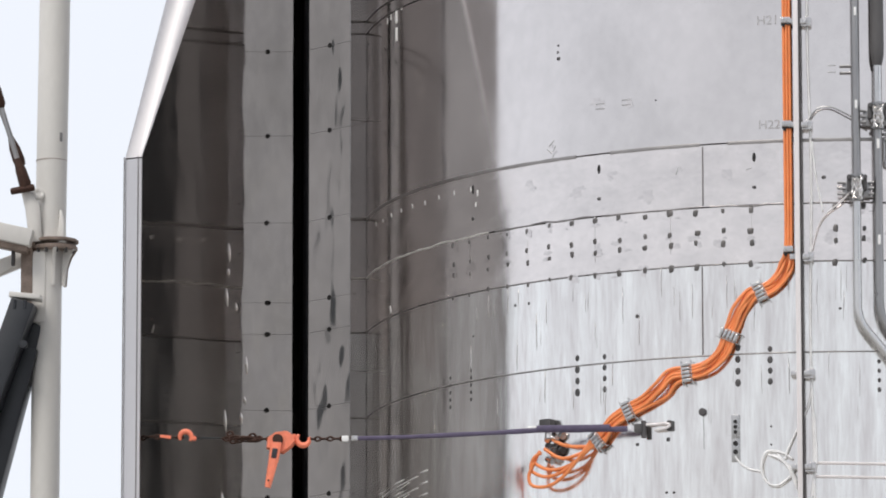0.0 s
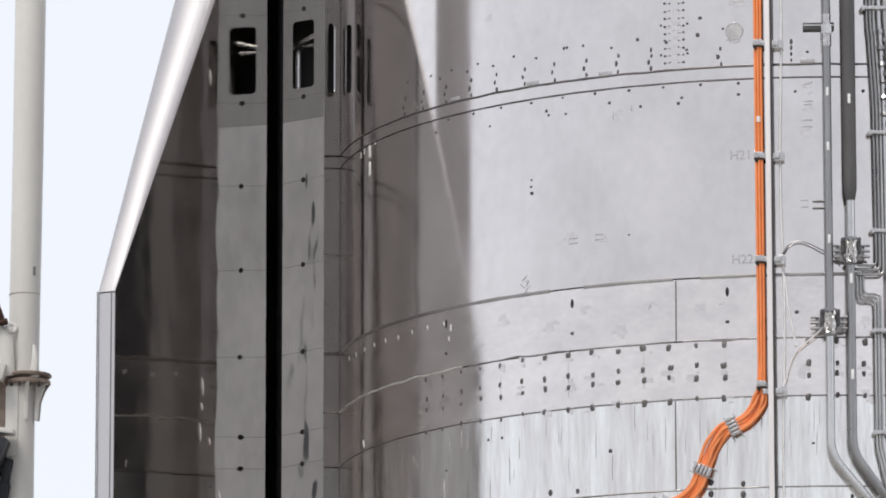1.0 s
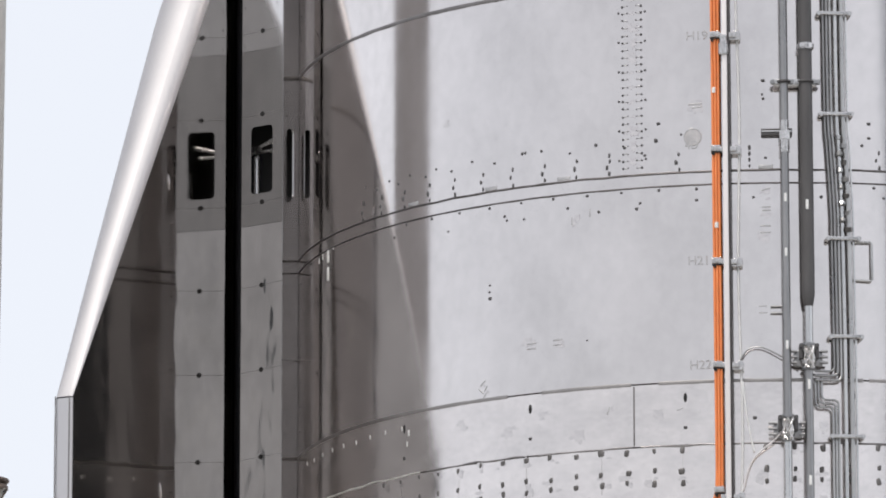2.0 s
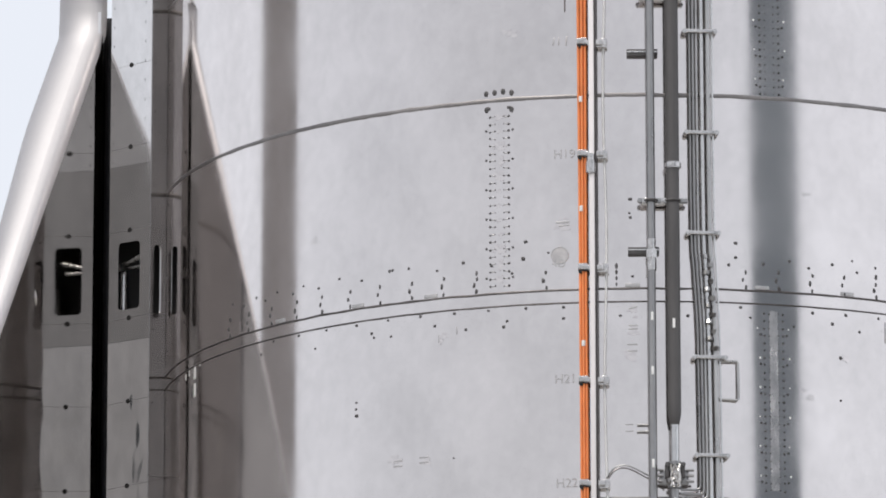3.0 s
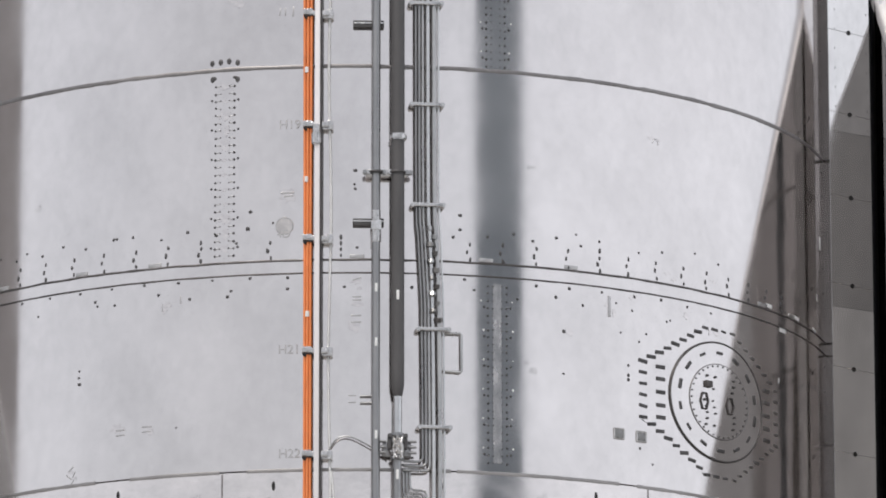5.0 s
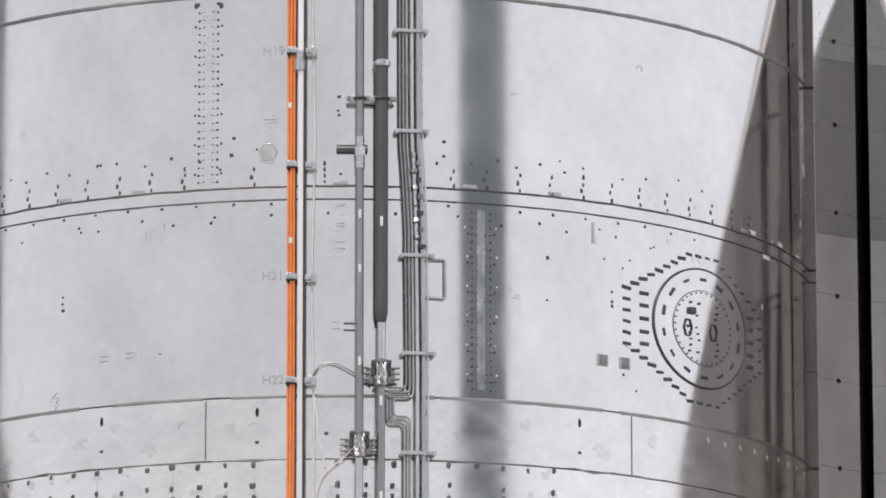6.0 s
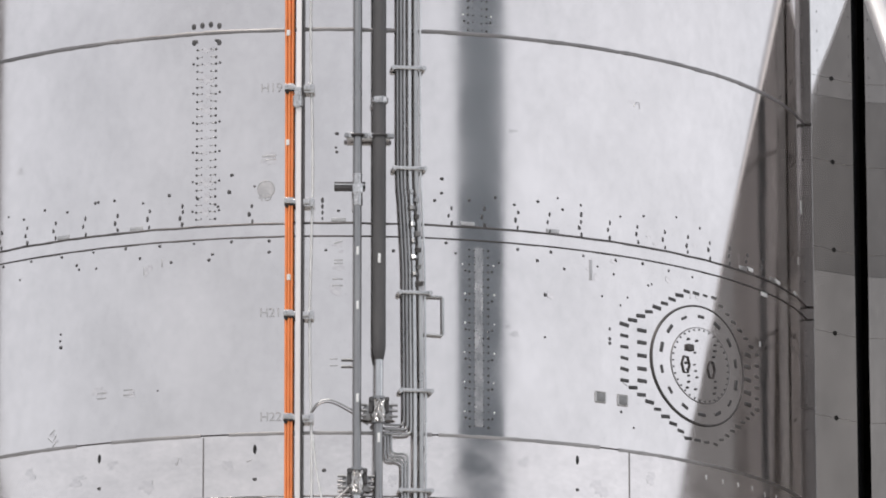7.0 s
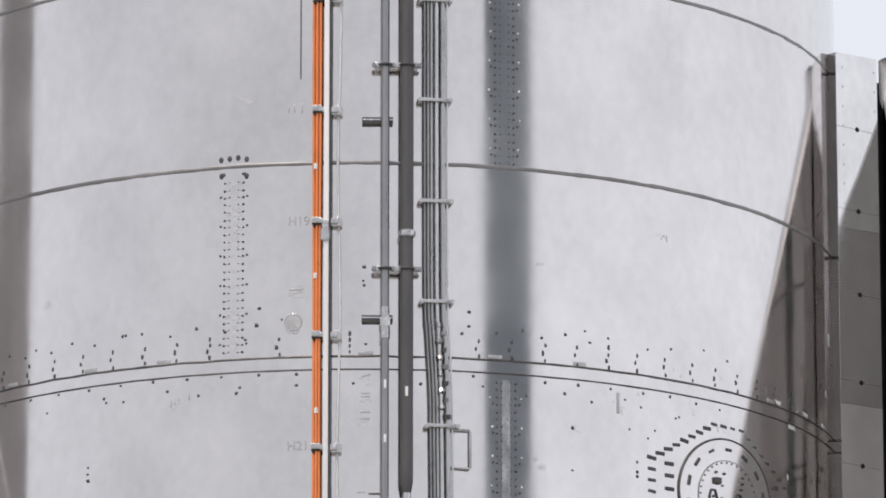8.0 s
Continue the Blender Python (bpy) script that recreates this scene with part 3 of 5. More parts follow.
def ragged(w, h, seed, corners=0.8):
    """A low squarish blob of weld metal with an uneven outline."""
    rng = random.Random(seed)
    bm = bmesh.new()
    n = 9
    low, high = [], []
    for k in range(n):
        a = 2 * math.pi * k / n
        q = rng.uniform(0.8, 1.15)
        c, s = math.cos(a), math.sin(a)
        x, y = w / 2 * q * math.copysign(abs(c) ** corners, c), h / 2 * q * math.copysign(abs(s) ** corners, s)
        low.append(bm.verts.new((x, y, -0.002)))
        high.append(bm.verts.new((x * 0.7, y * 0.7, 0.004)))
    for k in range(n):
        j = (k + 1) % n
        bm.faces.new((low[k], low[j], high[j], high[k]))
    bm.faces.new(high)
    return bm


SPOTS = [shared("spot_weld", ragged(0.046 + 0.006 * (k % 3), 0.070 - 0.006 * (k % 2), k, 0.6), M_SPOT) for k in range(5)]
OVALS = [shared("weld_oval", ragged(0.024 + 0.004 * (k % 3), 0.046, 20 + k, 0.7), M_MARK) for k in range(5)]
DOTS = [shared("weld_dot", ragged(0.032, 0.030 + 0.004 * (k % 2), 40 + k), M_MARK) for k in range(4)]
SLOT = shared("slot_mark", dome(0.034, 0.088), M_HOLE)
BLOT = shared("burn_mark", dome(0.052, 0.070), M_MARK)
PIN = shared("stud", dome(0.021, 0.021, 0.008, 6), M_MARK)
CHIP = shared("bright_chip", dome(0.022, 0.026, 0.006, 6), M_TAPE)
rnd = random.Random(4)


def mark(me, name, th, z, turn=0.0, size=1.0, r=R):
    return piece(name, me, rocket, on(th, z, r + 0.001) @ pose(0, 0, 0, 0, 0, turn) @ Matrix.Scale(size, 4))


# columns of weld ovals above the double seam, each a small zigzag, then loose dots over and under it
columns = (-55.0, -51.1, -46.8, -42.5, -38.5, -34.3, -30.2, -26.0, -22.0, -18.0, -9.9, 12.7, 16.6, 20.6, 24.6, 28.6, 32.5, 36.5, 40.6, 44.4, 48.3, 52.2, 56.0, 59.8)
for k, th in enumerate(columns):
    tall = th in (-18.0, 28.6)
    for j, z in enumerate((0.030, 0.088, 0.152, 0.210) if tall else (0.034, 0.104, 0.174)):
        mark(OVALS[(k + 2 * j) % 5], "weld_oval", th - (0.27 if j == 1 else 0) + rnd.uniform(-0.06, 0.06), z + rnd.uniform(-0.008, 0.008), 0, rnd.uniform(0.85, 1.15))
over = ((-54.4, 0.32), (-52.1, 0.27), (-49.6, 0.31), (-47.9, 0.26), (-45.8, 0.31), (-43.1, 0.26), (-41.4, 0.31), (-39.0, 0.26), (-35.9, 0.31), (-32.7, 0.26), (-28.9, 0.31), (-28.5, 0.313),
        (-26.4, 0.31), (-22.8, 0.26), (-19.6, 0.31), (-16.2, 0.26), (-13.8, 0.18), (10.8, 0.23), (11.6, 0.3), (14.8, 0.25), (17.9, 0.29), (20.2, 0.24), (23.1, 0.29), (25.6, 0.34), (26.2, 0.24),
        (28.6, 0.3), (34.0, 0.25), (37.4, 0.29), (42.5, 0.34), (46.5, 0.29))
under = ((-46.4, -0.14), (-42.1, -0.14), (-37.8, -0.14), (-33.4, -0.145), (-29.1, -0.14), (-24.9, -0.14), (-20.7, -0.145), (-16.6, -0.145), (-12.2, -0.145), (-7.9, -0.15), (12.1, -0.15), (20.6, -0.165),
         (24.7, -0.16), (28.9, -0.16), (33.3, -0.16), (37.2, -0.15), (41.2, -0.17), (45.1, -0.18), (-48.6, -0.23), (-39.5, -0.29), (-31.3, -0.24), (-28.7, -0.29), (-23.1, -0.24), (-19.3, -0.3),
         (-14.8, -0.3), (-14.4, -0.25), (-7.9, -0.25), (-1.5, -0.24), (6.1, -0.24), (13.2, -0.24), (18.3, -0.3), (23.0, -0.25), (26.4, -0.3), (30.8, -0.24), (33.0, -0.29), (38.0, -0.34))
for th, z in over + under:
    mark(rnd.choice(DOTS), "weld_dot", th, z, 0, rnd.uniform(0.75, 1.1))
# flat grey tabs sitting on the double seam
TAB = bmesh.new()
box(TAB, Matrix(), 0.13, 0.034, 0.006, 0.002)
TAB = shared("seam_tab", TAB, M_FAINT)
for th in (-45.2, -33.2, -23.6, -0.1, 14.6, 24.9, 55.0, 62.5):
    mark(TAB, "seam_tab", th, 0.035)

# rows of weld marks on the banded course
for k in range(25):
    th = -50.5 + 3.13 * k
    if -6.9 < th < -2.6:
        continue
    if k % 3 == 1:
        mark(LINE, "drip_line", th + 0.05, -2.70 + 0.02 * (k % 4), 0, 0.5 + 0.12 * (k % 4))
    for j, z in enumerate((-2.480, -2.668, -2.768, -2.962)):
        if th > 12 and j in (1, 2) and k % 2:
            continue
        mark(rnd.choice(SPOTS), "spot_weld", th + rnd.uniform(-0.12, 0.12), z + rnd.uniform(-0.012, 0.012), rnd.uniform(-10, 10), rnd.uniform(0.75, 1.12) * (0.75 if th < -32 else 1))
# fine dark runs down the skirt
RUNS = []
for k in range(4):
    RUN = bmesh.new()
    tube(RUN, [(0, 0.12, 0), (0.002, 0.03, 0.0006), (-0.001, -0.06, 0.0006), (0, -0.13, 0)], 0.004, 5, flat=0.3, radii=[0.001, 0.006 - 0.001 * k, 0.004, 0.001])
    RUNS.append(shared("drip_run", RUN, M_DRIP))
for k in range(80):
    z = rnd.choice((-2.99, -3.0, -3.02, -3.3, -3.78, -3.8, -4.2)) - rnd.uniform(0.03, 0.30)
    mark(RUNS[k % 4], "drip_run", rnd.uniform(-48, 20), z, rnd.uniform(-2, 2), rnd.uniform(0.4, 1.4), R + 0.0005)
# tall slots and the dots under them
for th in (-46.8, -28.0, -9.4, 9.4, 27.95):
    mark(SLOT, "slot_mark", th, -2.018)
    mark(rnd.choice(DOTS), "weld_dot", th, -2.285, 0, 1.2)
# burn marks on the skirt
for th, z, n, step, size in ((-51.1, -3.694, 5, 0.066, 0.55), (-47.2, -3.66, 5, 0.066, 0.55), (-30.97, -3.69, 4, 0.102, 1.0), (-27.4, -3.70, 4, 0.097, 0.85), (-11.45, -3.70, 4, 0.104, 0.95),
                             (-7.82, -3.724, 4, 0.095, 0.9), (4.25, -3.848, 4, 0.083, 0.7)):
    for j in range(n):
        mark(BLOT, "burn_mark", th, z - step * j, 0, size * rnd.uniform(0.85, 1.1))
for th, z, s in ((-23.24, -3.367, 1.2), (0.03, -3.379, 0.9), (-39.84, -3.143, 0.9), (-37.78, -3.142, 0.9), (-46.76, -3.353, 0.8), (-19.57, -4.478, 1.3), (-23.33, -4.504, 1.1),
                 (-19.56, -4.328, 1.2), (-19.82, -4.944, 0.9), (-18.95, -4.948, 0.9), (-7.76, -4.405, 0.6), (-7.78, -4.564, 0.6), (-1.44, -4.852, 0.6), (-12.2, 0.46, 1.2), (-12.5, 0.307, 1.3),
                 (-9.6, 0.35, 0.7), (-33.4, -0.85, 0.8), (-33.45, -0.91, 0.9), (-33.37, -0.97, 1.3), (-0.31, 0.816, 1.2), (-0.4, 0.69, 0.7), (-0.3, 0.65, 0.9),
                 (-0.1, 0.115, 0.9), (23.97, -0.554, 1.2), (23.9, -0.938, 0.8), (-31.0, -0.28, 0.8), (11.6, 0.43, 1.2), (-20.8, -1.45, 0.6), (-1.62, -2.215, 1.3)):
    mark(rnd.choice(DOTS), "weld_dot", th, z, 0, s)
for j in range(4):
    mark(OVAL, "weld_oval", -1.91, 0.21 - 0.055 * j, 0, 1.2 - 0.15 * j)

# grey rubbed patches, pairs of bars and faint handwriting bars
PADM = bmesh.new()
box(PADM, Matrix(), 0.10, 0.016, 0.004, 0.001)
PADM = shared("scuff_bar", PADM, M_FAINT)
for th, z, turn, size in ((-27.8, -1.43, 0, 0.9), (-27.8, -1.475, 0, 0.9), (-24.45, -1.42, 0, 0.9), (-24.45, -1.465, 0, 0.9), (-34.4, -1.73, 40, 0.7), (-34.7, -1.80, -40, 0.7), (-34.0, -1.78, 60, 0.6),
                          (-34.2, -1.85, 50, 0.6), (-8.0, 0.62, 0, 1.2), (-7.8, 0.59, 5, 0.9), (29.86, -0.28, 90, 1.9), (36.6, 1.33, 0, 0.5), (36.9, 1.30, 90, 0.5), (36.2, 1.31, 60, 0.5),
                          (-0.6, -1.22, 0, 0.7), (-0.6, -1.28, 0, 0.7), (-8.9, 2.28, 80, 0.7), (-8.3, 2.28, 90, 0.7), (-7.4, 2.28, 85, 0.9), (-22.6, -0.36, 90, 0.7), (-20.4, -0.3, 90, 0.7),
                          (-0.1, -0.17, 15, 0.8), (-0.1, -0.33, 0, 0.8), (-0.1, -0.36, 0, 0.8), (-0.2, -0.5, 0, 0.9), (-0.2, -0.56, 0, 0.9), (-10.0, -2.12, 20, 0.6), (-18.3, -2.10, 70, 0.7)):
    mark(PADM, "scuff_bar", th, z, turn, size)

# pale tape bits in the shaded reach, and scuffs low on it
TAPE = bmesh.new()
box(TAPE, Matrix(), 0.045, 0.14, 0.004, 0.001)
TAPE = shared("tape_piece", TAPE, M_TAPE)
for th, z, turn, size in ((-64.2, -0.17, 0, 0.9), (-64.2, -0.34, 0, 0.9), (-66.0, -0.15, 0, 0.4), (-67.2, -0.17, 0, 0.4), (-62.6, -0.10, 0, 0.5), (-46.0, -2.06, 0, 0.4), (-46.3, -2.16, 0, 0.3),
                          (-66.1, -2.89, 20, 0.5), (58.8, -0.62, 0, 0.35), (56.6, 0.045, 88, 0.8), (64.0, 0.04, 86, 0.8), (60.0, -0.135, 90, 0.9), (70.5, 0.03, 80, 0.7), (74.0, 0.92, 0, 0.9), (72.0, 0.37, 0, 0.5)):
    mark(TAPE, "tape_piece", th, z, turn, size)
for j in range(9):
    th = -72.0 + 3.1 * j
    mark(TAPE, "tape_piece", th, -2.015 + rnd.uniform(-0.01, 0.01), 10, 0.28)
    mark(TAPE, "tape_piece", -th, -2.0 + rnd.uniform(-0.01, 0.01), 10, 0.3)
for j in range(9):
    bm = bmesh.new()
    z = -4.50 - 0.035 * j
    tube(bm, [P(-70 + 1.2 * math.sin(j * 2.1), z - 0.06, R + 0.001), P(-63, z - 0.015, R + 0.001), P(-56 - 2.2 * (j % 3), z + 0.02, R + 0.001)], 0.006 - 0.0006 * (j % 3), 5)
    part("scrape", bm, M_TAPE, rocket)

# rubbed smears and wiped patches in the satin finish
def stain(w, h, seed):
    """A thin stain that follows the curve of the hull."""
    rng = random.Random(seed)
    bm = bmesh.new()
    mid = bm.verts.new((0, 0, 0))
    rows = []
    n = 14
    qs = [rng.uniform(0.45, 1.1) for k in range(n)]
    for f in (0.5, 1.0):
        row = []
        for k in range(n):
            a = 2 * math.pi * k / n
            x, y = w / 2 * qs[k] * f * math.cos(a), h / 2 * qs[k] * f * math.sin(a)
            row.append(bm.verts.new((x, y, -x * x / (2 * R))))
        rows.append(row)
    for k in range(n):
        j = (k + 1) % n
        bm.faces.new((mid, rows[0][k], rows[0][j]))
        bm.faces.new((rows[0][k], rows[1][k], rows[1][j], rows[0][j]))
    return bm


SMEARS = [shared("smear", stain(0.10 + 0.05 * (k % 3), 0.07 + 0.08 * (k % 2), 60 + k), M_SMEAR) for k in range(7)]
for th, z, size in ((-0.2, -0.22, 0.8), (-0.1, -0.40, 1.3), (-0.3, -0.58, 1.1), (-22.0, -0.36, 0.9), (-8.0, 0.62, 1.2), (-27.8, -1.45, 1.0), (-24.5, -1.44, 0.9), (-34.5, -1.78, 0.9),
                    (29.9, -0.3, 0.9), (33.2, -0.16, 0.6), (41.0, -0.25, 0.6), (45.5, -0.33, 0.6), (36.5, 1.32, 0.8), (38.5, 0.08, 0.8), (24.2, -0.58, 0.7), (46.0, 0.1, 0.7),
                    (-5.0, -2.2, 1.6), (-12.0, -2.15, 1.4), (-18.5, -2.12, 1.2), (-22.0, -2.3, 1.6), (-31.0, -2.2, 1.3), (-37.0, -2.1, 1.5), (-41.5, -2.3, 1.2), (14.0, -2.2, 1.4), (21.5, -2.1, 1.5),
                    (31.0, -2.25, 1.3), (38.0, -2.1, 1.4), (5.5, -2.3, 1.1), (-26.0, -2.08, 1.2), (-14.0, 2.4, 0.9), (-40.0, 0.7, 0.8), (20.5, 0.9, 0.7), (8.5, -1.5, 0.9), (19.5, -0.9, 0.8)):
    me = rnd.choice(SMEARS)
    for j in range(2):
        mark(me if j else rnd.choice(SMEARS), "smear", th + rnd.uniform(-0.7, 0.7), z + rnd.uniform(-0.04, 0.04), 0, min(size, 1.1) * rnd.uniform(0.5, 0.9), R + 0.0004 + 0.0006 * j)

for k in range(25):
    th = -50.5 + 3.13 * k
    for z in (-2.47, -2.72, -2.95):
        if rnd.random() < 0.6 and not -6.9 < th < -2.6:
            mark(rnd.choice(SMEARS), "smear", th + rnd.uniform(-0.4, 0.4), z + rnd.uniform(-0.03, 0.03), 0, rnd.uniform(0.5, 0.95), R + 0.0004)
            mark(rnd.choice(SMEARS), "smear", th + rnd.uniform(-1.2, 1.2), z - 0.05, 0, rnd.uniform(0.3, 0.7), R + 0.001)

# studded strips: two rows of paired pins with a short bright bar between each pair, and stray dots outside
DASH = bmesh.new()
box(DASH, Matrix(), 0.034, 0.010, 0.003, 0.001)
DASH = shared("rubbed_bar", DASH, M_FAINT)


def strip(th, z0, z1, bright, name):
    n = int((z1 - z0) / 0.066)
    for k in range(n + 1):
        z = z0 + (z1 - z0) * k / n
        if k % 2 and not bright:
            mark(SMEARS[k % 7], "smear", th + rnd.uniform(-0.2, 0.2), z, 0, rnd.uniform(0.6, 0.9), R + 0.0004 + 0.0003 * (k % 3))
        for d in (-1, 1):
            mark(PIN, name, th + d * 1.10, z + rnd.uniform(-0.006, 0.006), 0, rnd.uniform(0.95, 1.3))
            mark(PIN, name, th + d * 0.52, z + rnd.uniform(-0.006, 0.006), 0, rnd.uniform(0.55, 0.85))
            if not bright:
                mark(DASH, "rubbed_bar", th + d * 0.80, z, rnd.uniform(-8, 8), rnd.uniform(0.8, 1.1))
            if bright and k % 4 == 2:
                mark(CHIP, name, th + d * 1.75 + rnd.uniform(-0.15, 0.15), z, 0, rnd.uniform(0.6, 1.0))
            if k % 4 == 1:
                mark(PIN, name, th + d * 1.55, z + 0.01, 0, 1.2)


strip(-15.25, 0.07, 1.62, False, "stud")
strip(15.9, -1.79, -0.20, True, "stud")
strip(15.78, 1.81, 3.5, True, "stud")
bm = bmesh.new()
arc_sheet(bm, 15.42, 16.38, -1.79, -0.17, R + 0.002, 0.004)
part("rubbed_strip", bm, M_RUB, rocket, "dull ground strip between the studs")
for th, z in ((-16.8, 1.838), (-15.8, 1.845), (-14.8, 1.85), (-13.8, 1.834), (-16.75, 1.69), (-13.8, 1.68)):
    mark(BLOT, "burn_mark", th, z, 0, 0.85)
mark(rnd.choice(DOTS), "weld_dot", -16.5, 1.70, 0, 1.2), mark(rnd.choice(DOTS), "weld_dot", -14.1, 1.70, 0, 1.2)

# access hatch
HC = (46.4, -0.985)
hatch = new("access_hatch")
hatch.parent = rocket
hatch["label"] = "round bolted steel access hatch with rings of weld marks"


def hp(u, v, lift=0.0):
    """A point on the hull, u metres to the right of the hatch's middle and v above it."""
    return P(HC[0] + math.degrees(u / R), HC[1] + v, R + lift)


def hm(u, v, lift=0.001):
    return on(HC[0] + math.degrees(u / R), HC[1] + v, R + lift)


def hull_disc(bm, r, lift, seg=64):
    rows = []
    for q, h in ((r, 0.0), (r - 0.006, lift), (r * 0.6, lift), (r * 0.2, lift)):
        rows.append([bm.verts.new(hp(q * 1.05 * math.cos(2 * math.pi * k / seg), q * 0.9 * math.sin(2 * math.pi * k / seg), h)) for k in range(seg)])
    for a, b in zip(rows, rows[1:]):
        for k in range(seg):
            bm.faces.new((a[k], a[(k + 1) % seg], b[(k + 1) % seg], b[k]))
    bm.faces.new(rows[-1])


bm = bmesh.new()
hull_disc(bm, 0.60, 0.010)
part("frame_plate", bm, M_HULL, hatch)
bm = bmesh.new()
hull_disc(bm, 0.385, 0.016)
part("cover", bm, M_HULL, hatch)
for r, w in ((0.605, 0.009), (0.385, 0.003)):
    bm = bmesh.new()
    tube(bm, [hp(r * 1.05 * math.cos(2 * math.pi * k / 72), r * 0.9 * math.sin(2 * math.pi * k / 72), 0.008 if r > 0.5 else 0.013) for k in range(73)], w, 6)
    part("weld_ring", bm, M_BEAD if r > 0.5 else M_SEAM, hatch)
for k in range(34):
    a = 2 * math.pi * k / 34
    piece("bolt", PIN, hatch, hm(0.362 * 1.05 * math.cos(a), 0.362 * 0.9 * math.sin(a), 0.017) @ Matrix.Scale(0.95, 4))
for k in range(14):
    a = 2 * math.pi * (k + 0.5) / 14
    piece("weld_bar", BAR, hatch, hm(0.50 * 1.05 * math.cos(a), 0.50 * 0.9 * math.sin(a), 0.011) @ pose(0, 0, 0, 0, 0, math.degrees(a) + 90) @ Matrix.Scale(rnd.uniform(0.9, 1.3), 4))
for u in (-0.20, -0.09, 0.17):
    for j in range(9):
        if rnd.random() < 0.8:
            piece("stud", PIN, hatch, hm(u + 0.02 * math.sin(j), -0.23 + 0.056 * j, 0.023) @ Matrix.Scale(rnd.uniform(0.9, 1.4), 4))
for u in (-0.22, 0.13):
    bm = bmesh.new()
    tube(bm, [hp(u + 0.05 * math.cos(k * math.pi / 3), -0.02 + 0.085 * math.sin(k * math.pi / 3 ), 0.024) for k in range(7)], 0.007, 6)
    part("pad_outline", bm, M_BEAD, hatch)
bm = bmesh.new()
box(bm, hm(-0.17, 0.14, 0.03), 0.075, 0.06, 0.03, 0.006)
part("bracket", bm, M_BEAD, hatch)
# weld bars along an eight-sided outline round the hatch
outline = [(-0.94, -0.26), (-0.94, 0.25), (-0.18, 0.66), (0.20, 0.66), (0.90, 0.25), (0.90, -0.26), (0.2, -0.69), (-0.18, -0.69)]
for (u0, v0), (u1, v1) in zip(outline, outline[1:] + outline[:1]):
    n = max(3, round(math.hypot(u1 - u0, (v1 - v0) * 1.2) / 0.115))
    for j in range(n):
        u, v = u0 + (u1 - u0) * j / n, v0 + (v1 - v0) * j / n
        piece("weld_bar", BAR if u < 0.1 else BAR2, hatch, hm(u, v) @ pose(0, 0, 0, 0, 0, rnd.uniform(-9, 5)) @ Matrix.Scale(rnd.uniform(1.0, 1.3) * (1.05 if u < 0 else 0.8), 4))
for v in (-0.24, -0.13, -0.01, 0.11, 0.22):
    for u in (-0.74, 0.73):
        piece("weld_bar", BAR if u < 0 else BAR2, hatch, hm(u, v) @ Matrix.Scale(1.4, 4))
bm = bmesh.new()
tube(bm, [hp(-0.96, -0.28, 0.001), hp(-0.2, -0.70, 0.001)], 0.004, 5)
part("weld_line", bm, M_BEAD, hatch)
for u, v, s in ((-1.10, 0.19, 1), (-1.10, 0.10, 1.2), (-1.10, 0.06, 1.2), (-0.9, 0.5, 0.8), (-0.98, 0.42, 0.8), (-1.18, 0.48, 0.8), (-0.62, 0.66, 0.8), (-0.98, -0.55, 1.0), (-0.84, -0.68, 0.8)):
    piece("weld_dot", DOT, hatch, hm(u, v) @ Matrix.Scale(s, 4))
# two small square lugs beside the hatch
for th, z in ((31.04, -1.427), (34.1, -1.43)):
    bm = bmesh.new()
    for a, b in (((-0.05, -0.045), (0.05, -0.045)), ((0.05, -0.045), (0.05, 0.045)), ((0.05, 0.045), (-0.05, 0.045)), ((-0.05, 0.045), (-0.05, -0.045))):
        tube(bm, [on(th, z, R + 0.004) @ Vector((*a, 0)), on(th, z, R + 0.004) @ Vector((*b, 0))], 0.009, 6)
    part("lug_frame", bm, M_FAINT, rocket)
    bm = bmesh.new()
    box(bm, on(th, z, R + 0.004), 0.085, 0.075, 0.012, 0.004)
    part("lug_pad", bm, M_GREY, rocket, "worn grey pad")

# handwriting on the hull
def writing(text, th, z, size):
    cu = bpy.data.curves.new("lettering", "FONT")
    cu.body, cu.size, cu.extrude = text, size, 0.0015
    tmp = new("lettering", cu)
    me = bpy.data.meshes.new_from_object(tmp.evaluated_get(bpy.context.evaluated_depsgraph_get()))
    bpy.data.objects.remove(tmp)
    me.materials.clear()
    me.materials.append(M_FAINT)
    ob = new("lettering", me)
    ob.parent = rocket
    ob.matrix_basis = on(th, z, R + 0.003)
    ob["label"] = "faint grey handwritten marking"


writing("H19", -9.0, 1.205, 0.115)
writing("H21", -9.0, -0.835, 0.115)
writing("H22", -8.9, -1.77, 0.115)
# round grey stencil
bm = bmesh.new()
ring(bm, on(-8.3, 0.32, R), 0.075, 0.006, 24, 6)
part("stencil_ring", bm, M_FAINT, rocket)
bm = bmesh.new()
cyl(bm, on(-8.3, 0.32, R - 0.004), 0.074, 0.012, 24)
part("stencil_disc", bm, M_DRIP, rocket)
writing("4D", -9.2, 0.215, 0.10)

